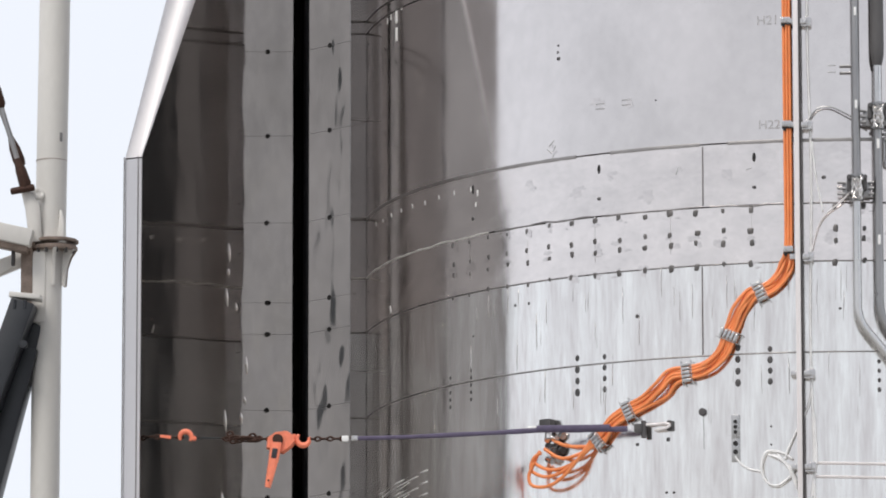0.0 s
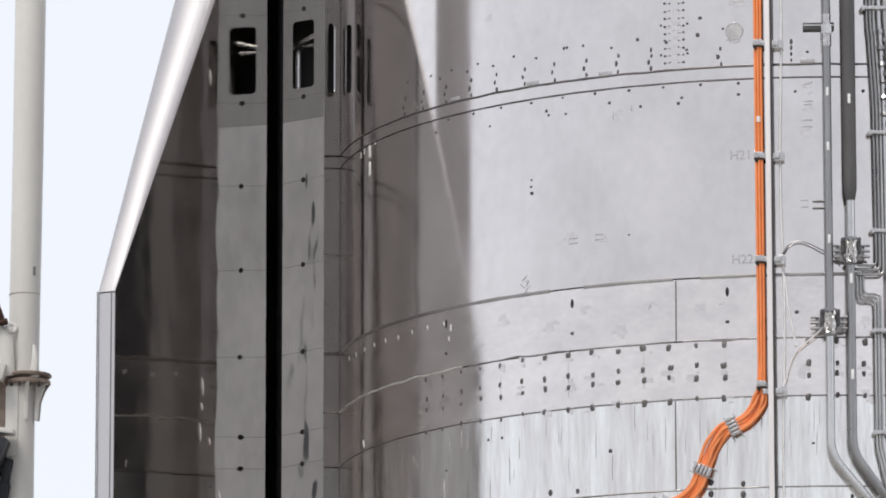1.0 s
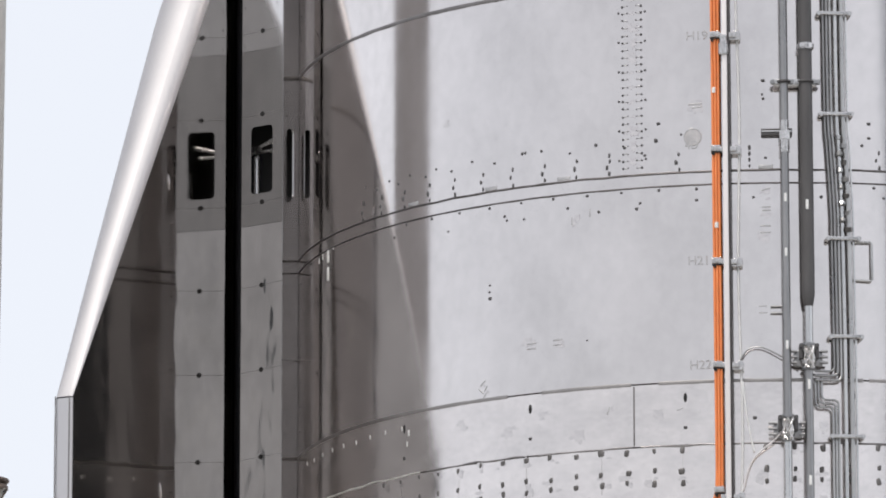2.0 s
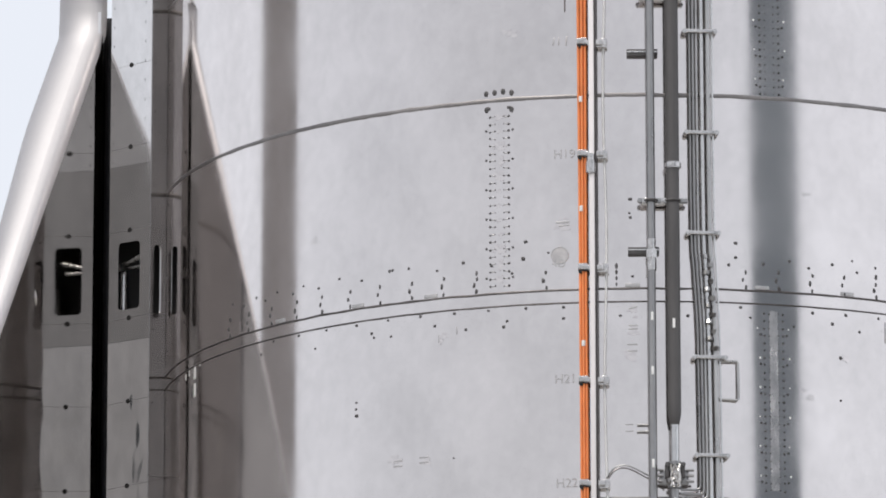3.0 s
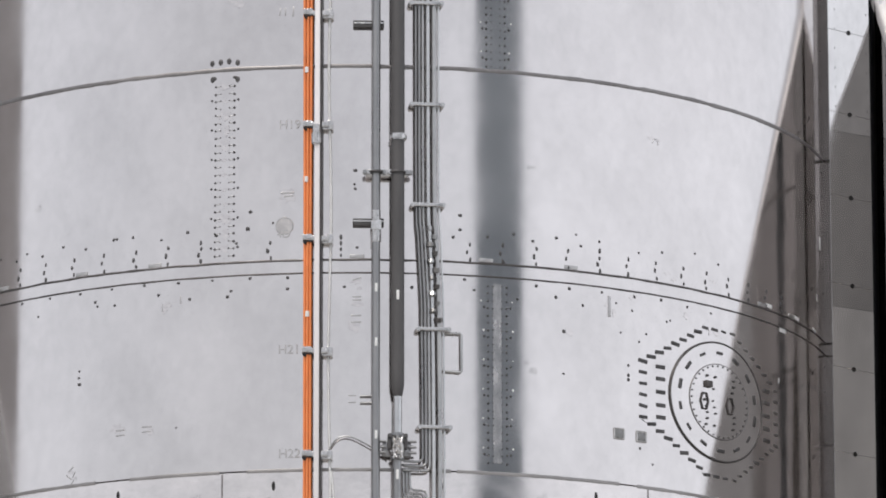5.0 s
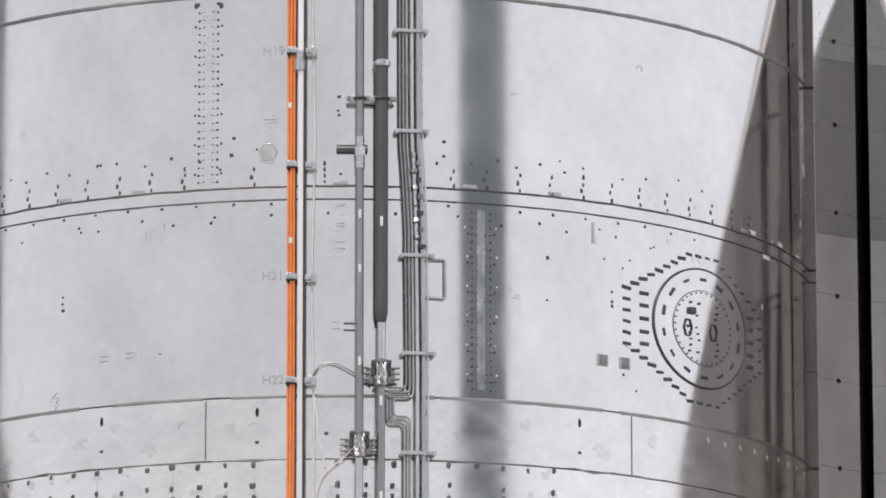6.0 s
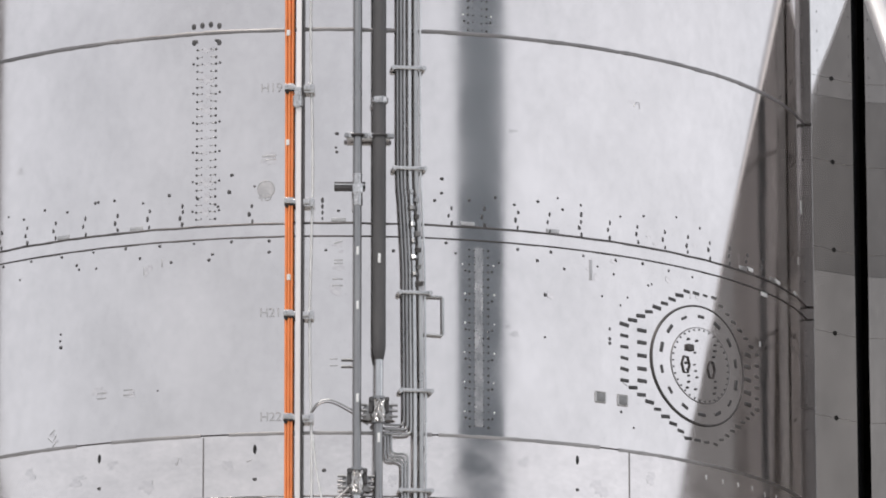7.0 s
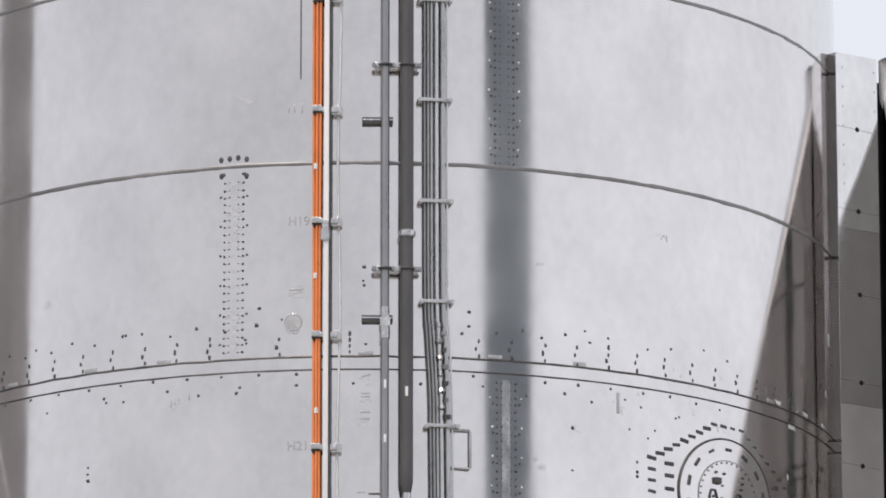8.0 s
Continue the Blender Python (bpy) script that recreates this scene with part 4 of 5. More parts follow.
# ---- cables, pipes and tubing on the hull ----
def bundle():
    hold = thing("power_cable_bundle", "bright orange power cables clipped down the steel hull", "cable")
    line = [(-5.62, 6.6), (-5.62, 4.0), (-5.6, 2.4), (-5.58, 0.5), (-5.55, -1.0), (-5.52, -2.3), (-5.55, -2.84), (-5.75, -2.99), (-6.3, -3.09), (-7.45, -3.18), (-8.77, -3.225), (-9.85, -3.25), (-11.1, -3.38),
            (-11.7, -3.50), (-12.25, -3.60), (-13.0, -3.74), (-14.4, -3.845), (-15.75, -3.895), (-17.1, -3.91), (-18.95, -3.925), (-20.35, -4.03), (-22.1, -4.14), (-24.1, -4.21), (-25.95, -4.29),
            (-27.05, -4.38), (-28.0, -4.45)]
    clips = (10, 14, 18, 22, 25)
    ends = [[(-30.0, -4.49), (-32.0, -4.47), (-34.0, -4.40)], [(-30.2, -4.56), (-32.5, -4.58), (-34.8, -4.48)], [(-30.6, -4.63), (-33.5, -4.68), (-35.9, -4.60), (-35.2, -4.50)],
            [(-30.8, -4.66), (-33.8, -4.74), (-36.2, -4.67), (-35.9, -4.56), (-34.9, -4.52)], [(-30.9, -4.70), (-33.4, -4.82), (-35.8, -4.81), (-36.4, -4.72), (-35.6, -4.60)]]
    for c in range(5):
        pts = []
        k = c - 2
        for i, (th, z) in enumerate(line):
            a = Vector(line[max(i - 1, 0)])
            b = Vector(line[min(i + 1, len(line) - 1)])
            d = Vector(((b.x - a.x) * 0.0785, b.y - a.y)).normalized()
            nx, nz = -d.y, d.x
            if z > -2.95:
                gap = 0.0155 if z > 1.5 else 0.0128
                lift = 0.078 - 0.003 * abs(k) if c % 2 == 0 else 0.034
            else:
                loose = min(1.0, 0.5 * min(abs(i - q) for q in clips))
                gap = 0.0262 * (1 + 0.10 * loose * math.sin(1.3 * i + c))
                lift = 0.050 + 0.026 * loose * math.sin(i * 0.9 + c * 2.2)
                if c == 0 and i in (19, 20):
                    gap *= 1.7
            pts.append(P(th - math.degrees(nx * k * gap / R), z - nz * k * gap, R + lift))
        pts += [P(th, z, R + 0.06 + 0.02 * c) for th, z in ends[c]]
        bm = bmesh.new()
        run = glide(pts, 5)
        tube(bm, run, 0.0125, 10, radii=[0.0125 + 0.0032 * min(1.0, max(0.0, (-2.6 - q.z) * 3)) for q in run])
        part("cable", bm, M_ORANGE, hold)
    for c, (th, z) in enumerate(((-34.6, -4.40), (-35.2, -4.48), (-35.2, -4.50), (-34.6, -4.53), (-35.2, -4.60))):
        bm = bmesh.new()
        cyl(bm, on(th + 0.9, z + 0.02, R + 0.05) @ pose(0, 0, 0, 20, 70, 0), 0.028, 0.10, 10, bev=0.005)
        cyl(bm, on(th + 1.8, z + 0.03, R + 0.03) @ pose(0, 0, 0, 20, 70, 0), 0.036, 0.04, 10, bev=0.004)
        part("plug", bm, M_MARK if c % 2 else M_CLIP, hold, "dark metal plug" if c % 2 else "bright metal plug")
    for th, z, turn in ((-8.77, -3.225, 24), (-12.25, -3.60, 66), (-17.1, -3.91, 6), (-24.1, -4.21, 24), (-28.0, -4.45, 40)):
        bm = bmesh.new()
        m = on(th, z, R + 0.055) @ pose(0, 0, 0, 0, 0, turn)
        for k in range(-2, 3):
            box(bm, m @ pose(0, 0.034 * k, 0.014), 0.075, 0.029, 0.05, 0.009)
        for sx in (-0.044, 0.044):
            box(bm, m @ pose(sx, 0, -0.01), 0.008, 0.215, 0.05, 0.002)
        part("clip", bm, M_CLIP, hold, "stacked zinc cable clip")
    for z in (5.2, 4.2, 3.28, 2.253, 1.227, 0.193, -0.821, -1.747, -2.86):
        bm = bmesh.new()
        m = on(-5.57, z, R + 0.06)
        box(bm, m @ pose(0, 0, 0.012), 0.088, 0.05, 0.04, 0.006)
        for sx in (-0.026, 0, 0.026):
            box(bm, m @ pose(sx, 0, 0.036), 0.017, 0.056, 0.014, 0.004)
        part("clip", bm, M_CLIP, hold, "zinc cable clip")
        bm = bmesh.new()
        box(bm, m @ pose(0.004, -0.036, 0.012), 0.092, 0.014, 0.05, 0.003)
        cyl(bm, m @ pose(-0.02, -0.05, 0.03), 0.015, 0.03, 8, bev=0.003)
        part("strap", bm, M_HOLE, hold, "black cable tie")
    # pale marker sleeves
    for z in (1.72, 0.72, -0.5):
        bm = bmesh.new()
        cyl(bm, on(-5.75 + 0.2 * math.sin(z * 9), z, R + 0.078) @ pose(0, 0, 0, 90), 0.019, 0.05, 10)
        part("marker_sleeve", bm, M_TAPE, hold)


bundle()

rail = thing("cable_rail", "bright steel cable rail on welded brackets", "rail")
bm = bmesh.new()
box(bm, on(-4.47, 0.3, R + 0.115), 0.044, 12.6, 0.05, 0.004)
part("channel", bm, M_RAIL, rail, "bright steel channel")
# the rail's shaded flank, its shade given by the dark weld colour
bm = bmesh.new()
box(bm, on(-4.13, 0.3, R + 0.06), 0.022, 12.5, 0.09, 0.004)
part("lip", bm, M_BEAD, rail, "steel lip with shade put into its dark colour")
for z in (5.2, 4.2, 3.28, 2.235, 1.215, 0.18, -0.835, -1.76, -2.93, -3.96, -4.78, -5.6):
    bm = bmesh.new()
    box(bm, on(-4.35, z, R + 0.05), 0.17, 0.05, 0.09, 0.006)
    box(bm, on(-3.15, z, R + 0.035), 0.055, 0.09, 0.06, 0.008)
    box(bm, on(-3.6, z - 0.035, R + 0.045), 0.10, 0.018, 0.075, 0.004)
    part("bracket", bm, M_CLIP, rail, "welded zinc bracket")
# coupling on the rail
bm = bmesh.new()
cyl(bm, on(-4.6, 1.08, R + 0.125) @ pose(0, 0, 0, 90), 0.045, 0.11, 12, bev=0.008)
cyl(bm, on(-4.6, 1.16, R + 0.125) @ pose(0, 0, 0, 90), 0.034, 0.09, 12)
part("coupling", bm, M_CLIP, rail)


def wire(name, label, pts, r, material, parent=None):
    bm = bmesh.new()
    tube(bm, glide(pts, 8), r, 8)
    if parent:
        return part(name, bm, material, parent, label)
    ob = part(name, bm, material, None, "", pose(0, 0, ZB))
    return tagged(ob, label, "wire")


wire("sensor_wire", "thin pale sensor wire running down the hull", [P(-3.15 + 0.15 * math.sin(k * 1.3), 6.4 - 0.55 * k, R + 0.03) for k in range(22)], 0.011, M_WIRE)
wire("sensor_wire", "thin steel wire looping from bracket to pipe", [P(-3.2, -1.72, R + 0.04), P(-2.3, -1.62, R + 0.05), P(-0.9, -1.60, R + 0.06), P(1.0, -1.67, R + 0.07), P(2.4, -1.74, R + 0.06), P(3.3, -1.79, R + 0.09)], 0.0065, M_PIPE)
wire("sensor_wire", "thin pale wire slanting to the lower valve", [P(-2.9, -1.9, R + 0.03), P(-2.5, -2.2, R + 0.03), P(-1.75, -2.52, R + 0.03)], 0.009, M_WIRE)
wire("sensor_wire", "pale braided lead up to the lower valve", [P(-3.0, -2.86, R + 0.03), P(-1.9, -2.6, R + 0.04), P(0.4, -2.44, R + 0.09), P(1.2, -2.38, R + 0.14)], 0.008, M_RAIL)
wire("sensor_wire", "pale wire crossing behind the rail", [P(-3.1, -3.9, R + 0.03), P(-3.5, -4.2, R + 0.02), P(-4.9, -4.45, R + 0.02), P(-5.9, -4.62, R + 0.03), P(-6.2, -4.70, R + 0.04)], 0.011, M_WIRE)
wire("coiled_lead", "pale lead coiled on the hull beside the rail", [P(-5.4, -4.70, R + 0.05), P(-6.7, -4.64, R + 0.05), P(-8.3, -4.64, R + 0.05), P(-8.8, -4.78, R + 0.05), P(-8.2, -4.90, R + 0.05), P(-7.0, -4.93, R + 0.05), P(-5.7, -4.86, R + 0.05),
                                                                      P(-5.2, -4.80, R + 0.06)], 0.011, M_WIRE)
wire("coiled_lead", "pale lead from the socket strip", [P(-11.8, -4.66, R + 0.02), P(-11.0, -4.74, R + 0.02), P(-10.0, -4.78, R + 0.02), P(-8.8, -4.80, R + 0.03)], 0.010, M_WIRE)
for k in range(3):
    wire("coiled_lead", "pale leads tied at the lower bracket", [P(-8.0 + k * 0.5, -4.66, R + 0.06), P(-6.8 + k * 0.3, -4.70 - 0.02 * k, R + 0.07), P(-5.6, -4.78 - 0.02 * k, R + 0.06), P(-4.9, -4.90 - 0.03 * k, R + 0.05)], 0.010, M_WIRE)
wire("sensor_wire", "pale twin wires at the foot of the rail", [P(-3.0, -4.3, R + 0.03), P(-2.8, -4.7, R + 0.03), P(-3.3, -5.0, R + 0.03), P(-3.6, -5.4, R + 0.03)], 0.012, M_WIRE)

# socket strips
for z, n in ((-4.40, 3), (-4.60, 2)):
    sock = thing("socket_strip", "grey metal socket strip with dark round holes", "socket")
    bm = bmesh.new()
    box(bm, on(-11.75, z, R + 0.008), 0.075, 0.215, 0.016, 0.006)
    part("plate", bm, M_TUBE, sock)
    for j in range(n):
        bm = bmesh.new()
        cyl(bm, on(-11.75, z + (0.045 * (1 - j) if n == 3 else 0.055 - 0.075 * j), R + 0.018), 0.017 if n == 3 else 0.022, 0.008, 14)
        part("hole", bm, M_HOLE, sock)
# bolt head with its rust run, and the junction box of the loops
bolt = thing("stud_bolt", "dark round stud bolt welded to the hull", "bolt")
bm = bmesh.new()
cyl(bm, on(-15.5, -4.256, R + 0.015), 0.034, 0.03, 14, bev=0.006)
part("head", bm, M_MARK, bolt)
bm = bmesh.new()
tube(bm, [P(-15.45, -4.29, R), P(-15.4, -4.45, R + 0.001), P(-15.42, -4.58, R)], 0.003, 5)
part("rust_run", bm, M_GREY, bolt)
jb = thing("junction_box", "small dark connector block above the cable loops", "connector")
bm = bmesh.new()
box(bm, on(-34.7, -4.265, R + 0.05), 0.12, 0.10, 0.09, 0.012)
part("body", bm, M_MARK, jb)
bm = bmesh.new()
cyl(bm, on(-34.4, -4.36, R + 0.06) @ pose(0, 0, 0, 60, 0, 20), 0.035, 0.14, 12, bev=0.006)
part("gland", bm, M_CLIP, jb)
bm = bmesh.new()
cyl(bm, on(-36.2, -4.28, R + 0.08) @ pose(0, 0, 0, 0, 80, 0), 0.02, 0.16, 10, r2=0.006)
part("spike", bm, M_TAPE, jb, "pale pointed end")


def valve(th, z, r):
    hold = thing("valve_joint", "shiny bolted pipe joint wrapped in foil", "valve", "bolted pipe joints")
    m = on(th, z, r) @ pose(0, 0, 0, -90)
    bm = bmesh.new()
    cyl(bm, m, 0.066, 0.15, 14, bev=0.012)
    for b in bm.verts:
        b.co += Vector((noise.noise(b.co * 14), noise.noise(b.co * 14 + Vector((7, 0, 0))), 0)) * 0.022
    part("foil_wrap", bm, M_FOIL, hold)
    for dz in (0.105, -0.105):
        bm = bmesh.new()
        cyl(bm, m @ pose(0, 0, dz), 0.062, 0.03, 16, bev=0.006)
        part("flange", bm, M_PIPE, hold)
    for sx in (-0.07, 0.07):
        bm = bmesh.new()
        box(bm, on(th, z + 0.03, r) @ pose(sx, 0, 0.02), 0.035, 0.12, 0.07, 0.01)
        cyl(bm, on(th, z + 0.085, r) @ pose(sx, 0, 0.055), 0.020, 0.05, 10, bev=0.004)
        part("clamp_ear", bm, M_LAG, hold, "dark clamp ear")
    for sx in (-0.135, 0.135):
        for dz in (-0.05, 0, 0.05):
            bm = bmesh.new()
            cyl(bm, on(th, z, r) @ pose(sx, dz, -0.02, 0, 90, 0), 0.013, 0.07, 8, bev=0.003)
            part("bolt", bm, M_PIPE, hold)
    bm = bmesh.new()
    box(bm, on(th, z - 0.01, r - 0.06), 0.25, 0.14, 0.05, 0.01)
    part("base", bm, M_PIPE, hold)
    for k in range(4):
        a = 1.5 * k
        bm = bmesh.new()
        tube(bm, glide([on(th, z, r) @ Vector((0.04 * math.cos(a + j), 0.08 - 0.065 * j, 0.085 + 0.012 * math.sin(2 * j + a))) for j in range(4)], 4), 0.010, 6)
        part("foil_fold", bm, M_FOIL, hold)


def bent(pts, rad):
    """Rounds the corners of a run of tube with short bends."""
    out = [pts[0]]
    for a, q, b in zip(pts, pts[1:], pts[2:]):
        u, v = (a - q), (b - q)
        d = min(rad, u.length * 0.45, v.length * 0.45)
        p0, p1 = q + u.normalized() * d, q + v.normalized() * d
        for j in range(6):
            f = j / 5
            out.append(p0 * (1 - f) ** 2 + q * 2 * f * (1 - f) + p1 * f * f)
    out.append(pts[-1])
    return out


def inlet(th, z, hold):
    """A collared hole where a pipe turns into the hull."""
    bm = bmesh.new()
    cyl(bm, on(th, z, R + 0.02), 0.062, 0.05, 18, bev=0.008)
    ring(bm, on(th, z, R + 0.045), 0.056, 0.012, 20, 6)
    part("collar", bm, M_CLIP, hold, "welded steel collar")


pipe = thing("feed_pipe", "slim grey steel feed pipe running down the hull", "pipe")
bm = bmesh.new()
tube(bm, [P(1.98, 6.6, R + 0.13), P(1.98, 0.3, R + 0.13)], 0.037, 16)
tube(bm, [P(1.98, 0.3, R + 0.13), P(1.98, -2.26, R + 0.13)], 0.036, 16)
part("upper_run", bm, M_PIPE, pipe)
bm = bmesh.new()
tube(bm, bent([P(1.98, -2.4, R + 0.12), P(1.92, -3.50, R + 0.12), P(7.55, -4.05, R + 0.12), P(7.80, -4.09, R + 0.01)], 0.13), 0.037, 16)
part("lower_run", bm, M_PIPEB, pipe)
inlet(7.80, -4.09, pipe)
for z in (0.285,):
    bm = bmesh.new()
    cyl(bm, on(1.98, z, R + 0.13) @ pose(0, 0, 0, 90), 0.052, 0.09, 6, bev=0.006)
    cyl(bm, on(1.98, z - 0.10, R + 0.13) @ pose(0, 0, 0, 90), 0.045, 0.11, 14, bev=0.006)
    cyl(bm, on(1.98, z + 0.09, R + 0.13) @ pose(0, 0, 0, 90), 0.040, 0.09, 14)
    part("coupling", bm, M_CLIP, pipe)
for z in (3.95, 2.145, 0.335):
    bm = bmesh.new()
    box(bm, on(1.15, z, R + 0.03), 0.275, 0.062, 0.06, 0.006)
    part("standoff", bm, M_LAG, pipe, "dark steel stand-off bar")
    bm = bmesh.new()
    box(bm, on(1.15, z + 0.005, R + 0.062), 0.27, 0.012, 0.01, 0.002)
    part("standoff_rib", bm, M_PIPEB, pipe)
for z in (-0.28, -0.77, -1.6):
    bm = bmesh.new()
    box(bm, on(1.98, z, R + 0.166), 0.022, 0.075, 0.006, 0.001)
    part("label_tape", bm, M_TAPE, pipe, "white tape tag")

lag = thing("insulated_pipe", "dark insulated pipe narrowing to bare steel", "pipe")
bm = bmesh.new()
tube(bm, [P(4.35, z, R + 0.13) for z in (6.6, 1.05)], 0.060, 18)
part("upper_sleeve", bm, M_LAG, lag)
bm = bmesh.new()
tube(bm, [P(4.35, z, R + 0.13) for z in (1.12, 0.4, -0.3, -1.10, -1.16, -1.24, -1.26)], 0.058, 18, radii=[0.058, 0.059, 0.058, 0.058, 0.056, 0.042, 0.034])
part("lower_sleeve", bm, M_LAG, lag)
bm = bmesh.new()
tube(bm, [P(4.35, z, R + 0.13) for z in (-1.2, -1.62)], 0.037, 16)
part("bare_pipe", bm, M_PIPEB, lag)
bm = bmesh.new()
tube(bm, bent([P(4.3, -1.75, R + 0.12), P(4.28, -3.48, R + 0.12), P(7.6, -3.85, R + 0.12), P(7.84, -3.89, R + 0.01)], 0.13), 0.038, 16)
part("lower_pipe", bm, M_PIPE, lag)
inlet(7.84, -3.89, lag)
for z in (1.09,):
    bm = bmesh.new()
    cyl(bm, on(4.4, z, R + 0.13) @ pose(0, 0, 0, 90), 0.074, 0.055, 18, bev=0.008)
    part("collar", bm, M_CLIP, lag, "bright steel collar")
for z, dz in ((-0.38, 0.03), (-1.95, 0), (-2.8, 0)):
    bm = bmesh.new()
    box(bm, on(4.3, z + dz, R + (0.19 if z > -1 else 0.16)), 0.024, 0.085, 0.008, 0.001)
    part("label_tape", bm, M_TAPE, lag, "white tape tag")
for z in (4.5, 2.635, 0.768):
    cl = thing("pipe_clamp", "bright bolted double pipe clamp", "clamp", "pipe clamps")
    bm = bmesh.new()
    box(bm, on(3.2, z, R + 0.085), 0.38, 0.07, 0.06, 0.012)
    part("saddle", bm, M_CLIP, cl)
    for th in (1.98, 4.35):
        bm = bmesh.new()
        ring(bm, on(th, z, R + 0.13) @ pose(0, 0, 0, 90), 0.058 if th < 3 else 0.066, 0.012, 20, 6)
        part("hoop", bm, M_MARK, cl, "dark clamp hoop")
    for th in (0.75, 1.2, 2.85, 3.5, 5.3, 5.75):
        bm = bmesh.new()
        cyl(bm, on(th, z, R + 0.13), 0.022, 0.05, 8, bev=0.005)
        part("bolt", bm, M_CLIP if th in (1.2, 3.5) else M_PIPE, cl)
valve(4.3, -1.70, R + 0.13)
valve(1.98, -2.335, R + 0.12)
vb = thing("pipe_stub", "small twin steel pipe stubs on the hull", "stub")
for z in (-1.23, -1.29):
    bm = bmesh.new()
    cyl(bm, on(0.9, z, R + 0.02) @ pose(0, 0, 0, 0, 90, 0), 0.010, 0.10, 8)
    part("stub", bm, M_PIPE, vb)

# bank of thin tubes
bank = thing("tube_bank", "bank of thin steel tubes held by bolted straps", "tubing")
for k, (th, r) in enumerate(((6.40, 0.011), (6.78, 0.014), (7.18, 0.012), (7.75, 0.020), (8.45, 0.022), (8.95, 0.010))):
    low = 0.62 if k < 3 else 0.5
    foot = (-1.82, -1.86, -1.90, -5.0, -5.0, -5.0)[k]
    pts = [P(th, 6.6, R + 0.07), P(th, 2.4, R + 0.07), P(th + 0.05, 0.55, R + 0.07), P(th + 0.25, 0.2, R + 0.07), P(th + low, -0.35, R + 0.07), P(th + low + 0.05, -0.7, R + 0.07), P(th + low + 0.15, -1.5, R + 0.07)]
    pts = glide(pts, 5)
    if k < 3:
        pts += bent([P(th + low + 0.15, -1.55, R + 0.07), P(th + low + 0.15, foot, R + 0.07), P(5.0, foot, R + 0.09)], 0.05)
    else:
        pts += bent([P(th + low + 0.15, -1.6, R + 0.07), P(th + low + 0.15, -3.40, R + 0.07), P(th + low + 1.9, -4.0, R + 0.07), P(th + low + 2.1, foot, R + 0.07)], 0.06)
    bm = bmesh.new()
    tube(bm, pts, r, 10)
    part("tube", bm, (M_PIPE, M_PIPE, M_TUBE, M_PIPEB, M_TUBE, M_PIPEB)[k], bank)
for k in range(3):
    bm = bmesh.new()
    z, side_th, down_th = -2.075 - 0.030 * k, 5.75 - 0.33 * k, 7.62 - 0.33 * k
    tube(bm, bent([P(side_th, -1.86 - 0.02 * k, R + 0.06), P(side_th, z, R + 0.07), P(down_th, z, R + 0.07), P(down_th, -3.43, R + 0.07), P(down_th + 1.75, -4.02, R + 0.07), P(down_th + 2.0, -5.0, R + 0.07)], 0.05), 0.0115, 8)
    part("tube", bm, M_TUBE, bank)
for z, th in ((5.1, 7.6), (4.18, 7.6), (3.262, 7.58), (2.336, 7.57), (1.406, 7.67), (0.491, 7.77), (-0.632, 8.36), (-1.511, 8.5), (-2.40, 8.5), (-3.3, 8.5)):
    bm = bmesh.new()
    box(bm, on(th, z, R + 0.10), 0.26, 0.034, 0.022, 0.005)
    for sx in (-0.135, 0.135):
        cyl(bm, on(th, z, R + 0.065) @ pose(sx, 0, 0), 0.023, 0.09, 10, bev=0.005)
    part("strap", bm, M_CLIP, bank, "bolted zinc strap")
# knotted lashings and fittings on the tubes near the double seam
for k in range(12):
    bm = bmesh.new()
    cyl(bm, on(7.95 + 0.5 * (k % 2) + 0.04 * k, 0.28 - 0.075 * k, R + 0.085) @ pose(0, 0, 0, 90 + 25 * math.sin(k * 3), 0, 0), 0.021 + 0.006 * (k % 3), 0.04, 9, bev=0.004)
    part("fitting", bm, (M_TUBE, M_PIPE, M_GREY, M_SPOT)[k % 4], bank)
hnd = thing("loop_handle", "thin square steel loop handle", "handle")
bm = bmesh.new()
tube(bm, [P(9.7, -0.650, R + 0.03), P(11.5, -0.650, R + 0.03), P(11.63, -0.662, R + 0.03), P(11.63, -0.985, R + 0.03), P(11.5, -0.997, R + 0.03), P(9.3, -0.99, R + 0.03)], 0.012, 8)
part("loop", bm, M_TUBE, hnd)
# flat tie bar low on the hull
tie = thing("tie_bar", "thin grey tie bar lying along the hull", "bar")
bm = bmesh.new()
for z in (-4.74, -4.86):
    tube(bm, [P(th, z - 0.002 * th, R + 0.012) for th in (-3.0, 0, 4, 8)], 0.012, 6)
part("bar", bm, M_RAIL, tie)

# ---- sling, chain and lever hoist that hold the flap ----
def on_line(f):
    """Along the lashing, from the flap's edge (0) to the hull (1)."""
    a, b = Vector((-6.12, -3.52, -4.30)), Vector((-1.80, -4.27, -4.386))
    p = a.lerp(b, f)
    p.z += -0.045 * math.sin(math.pi * min(1, f * 1.25)) if f < 0.8 else 0
    return p


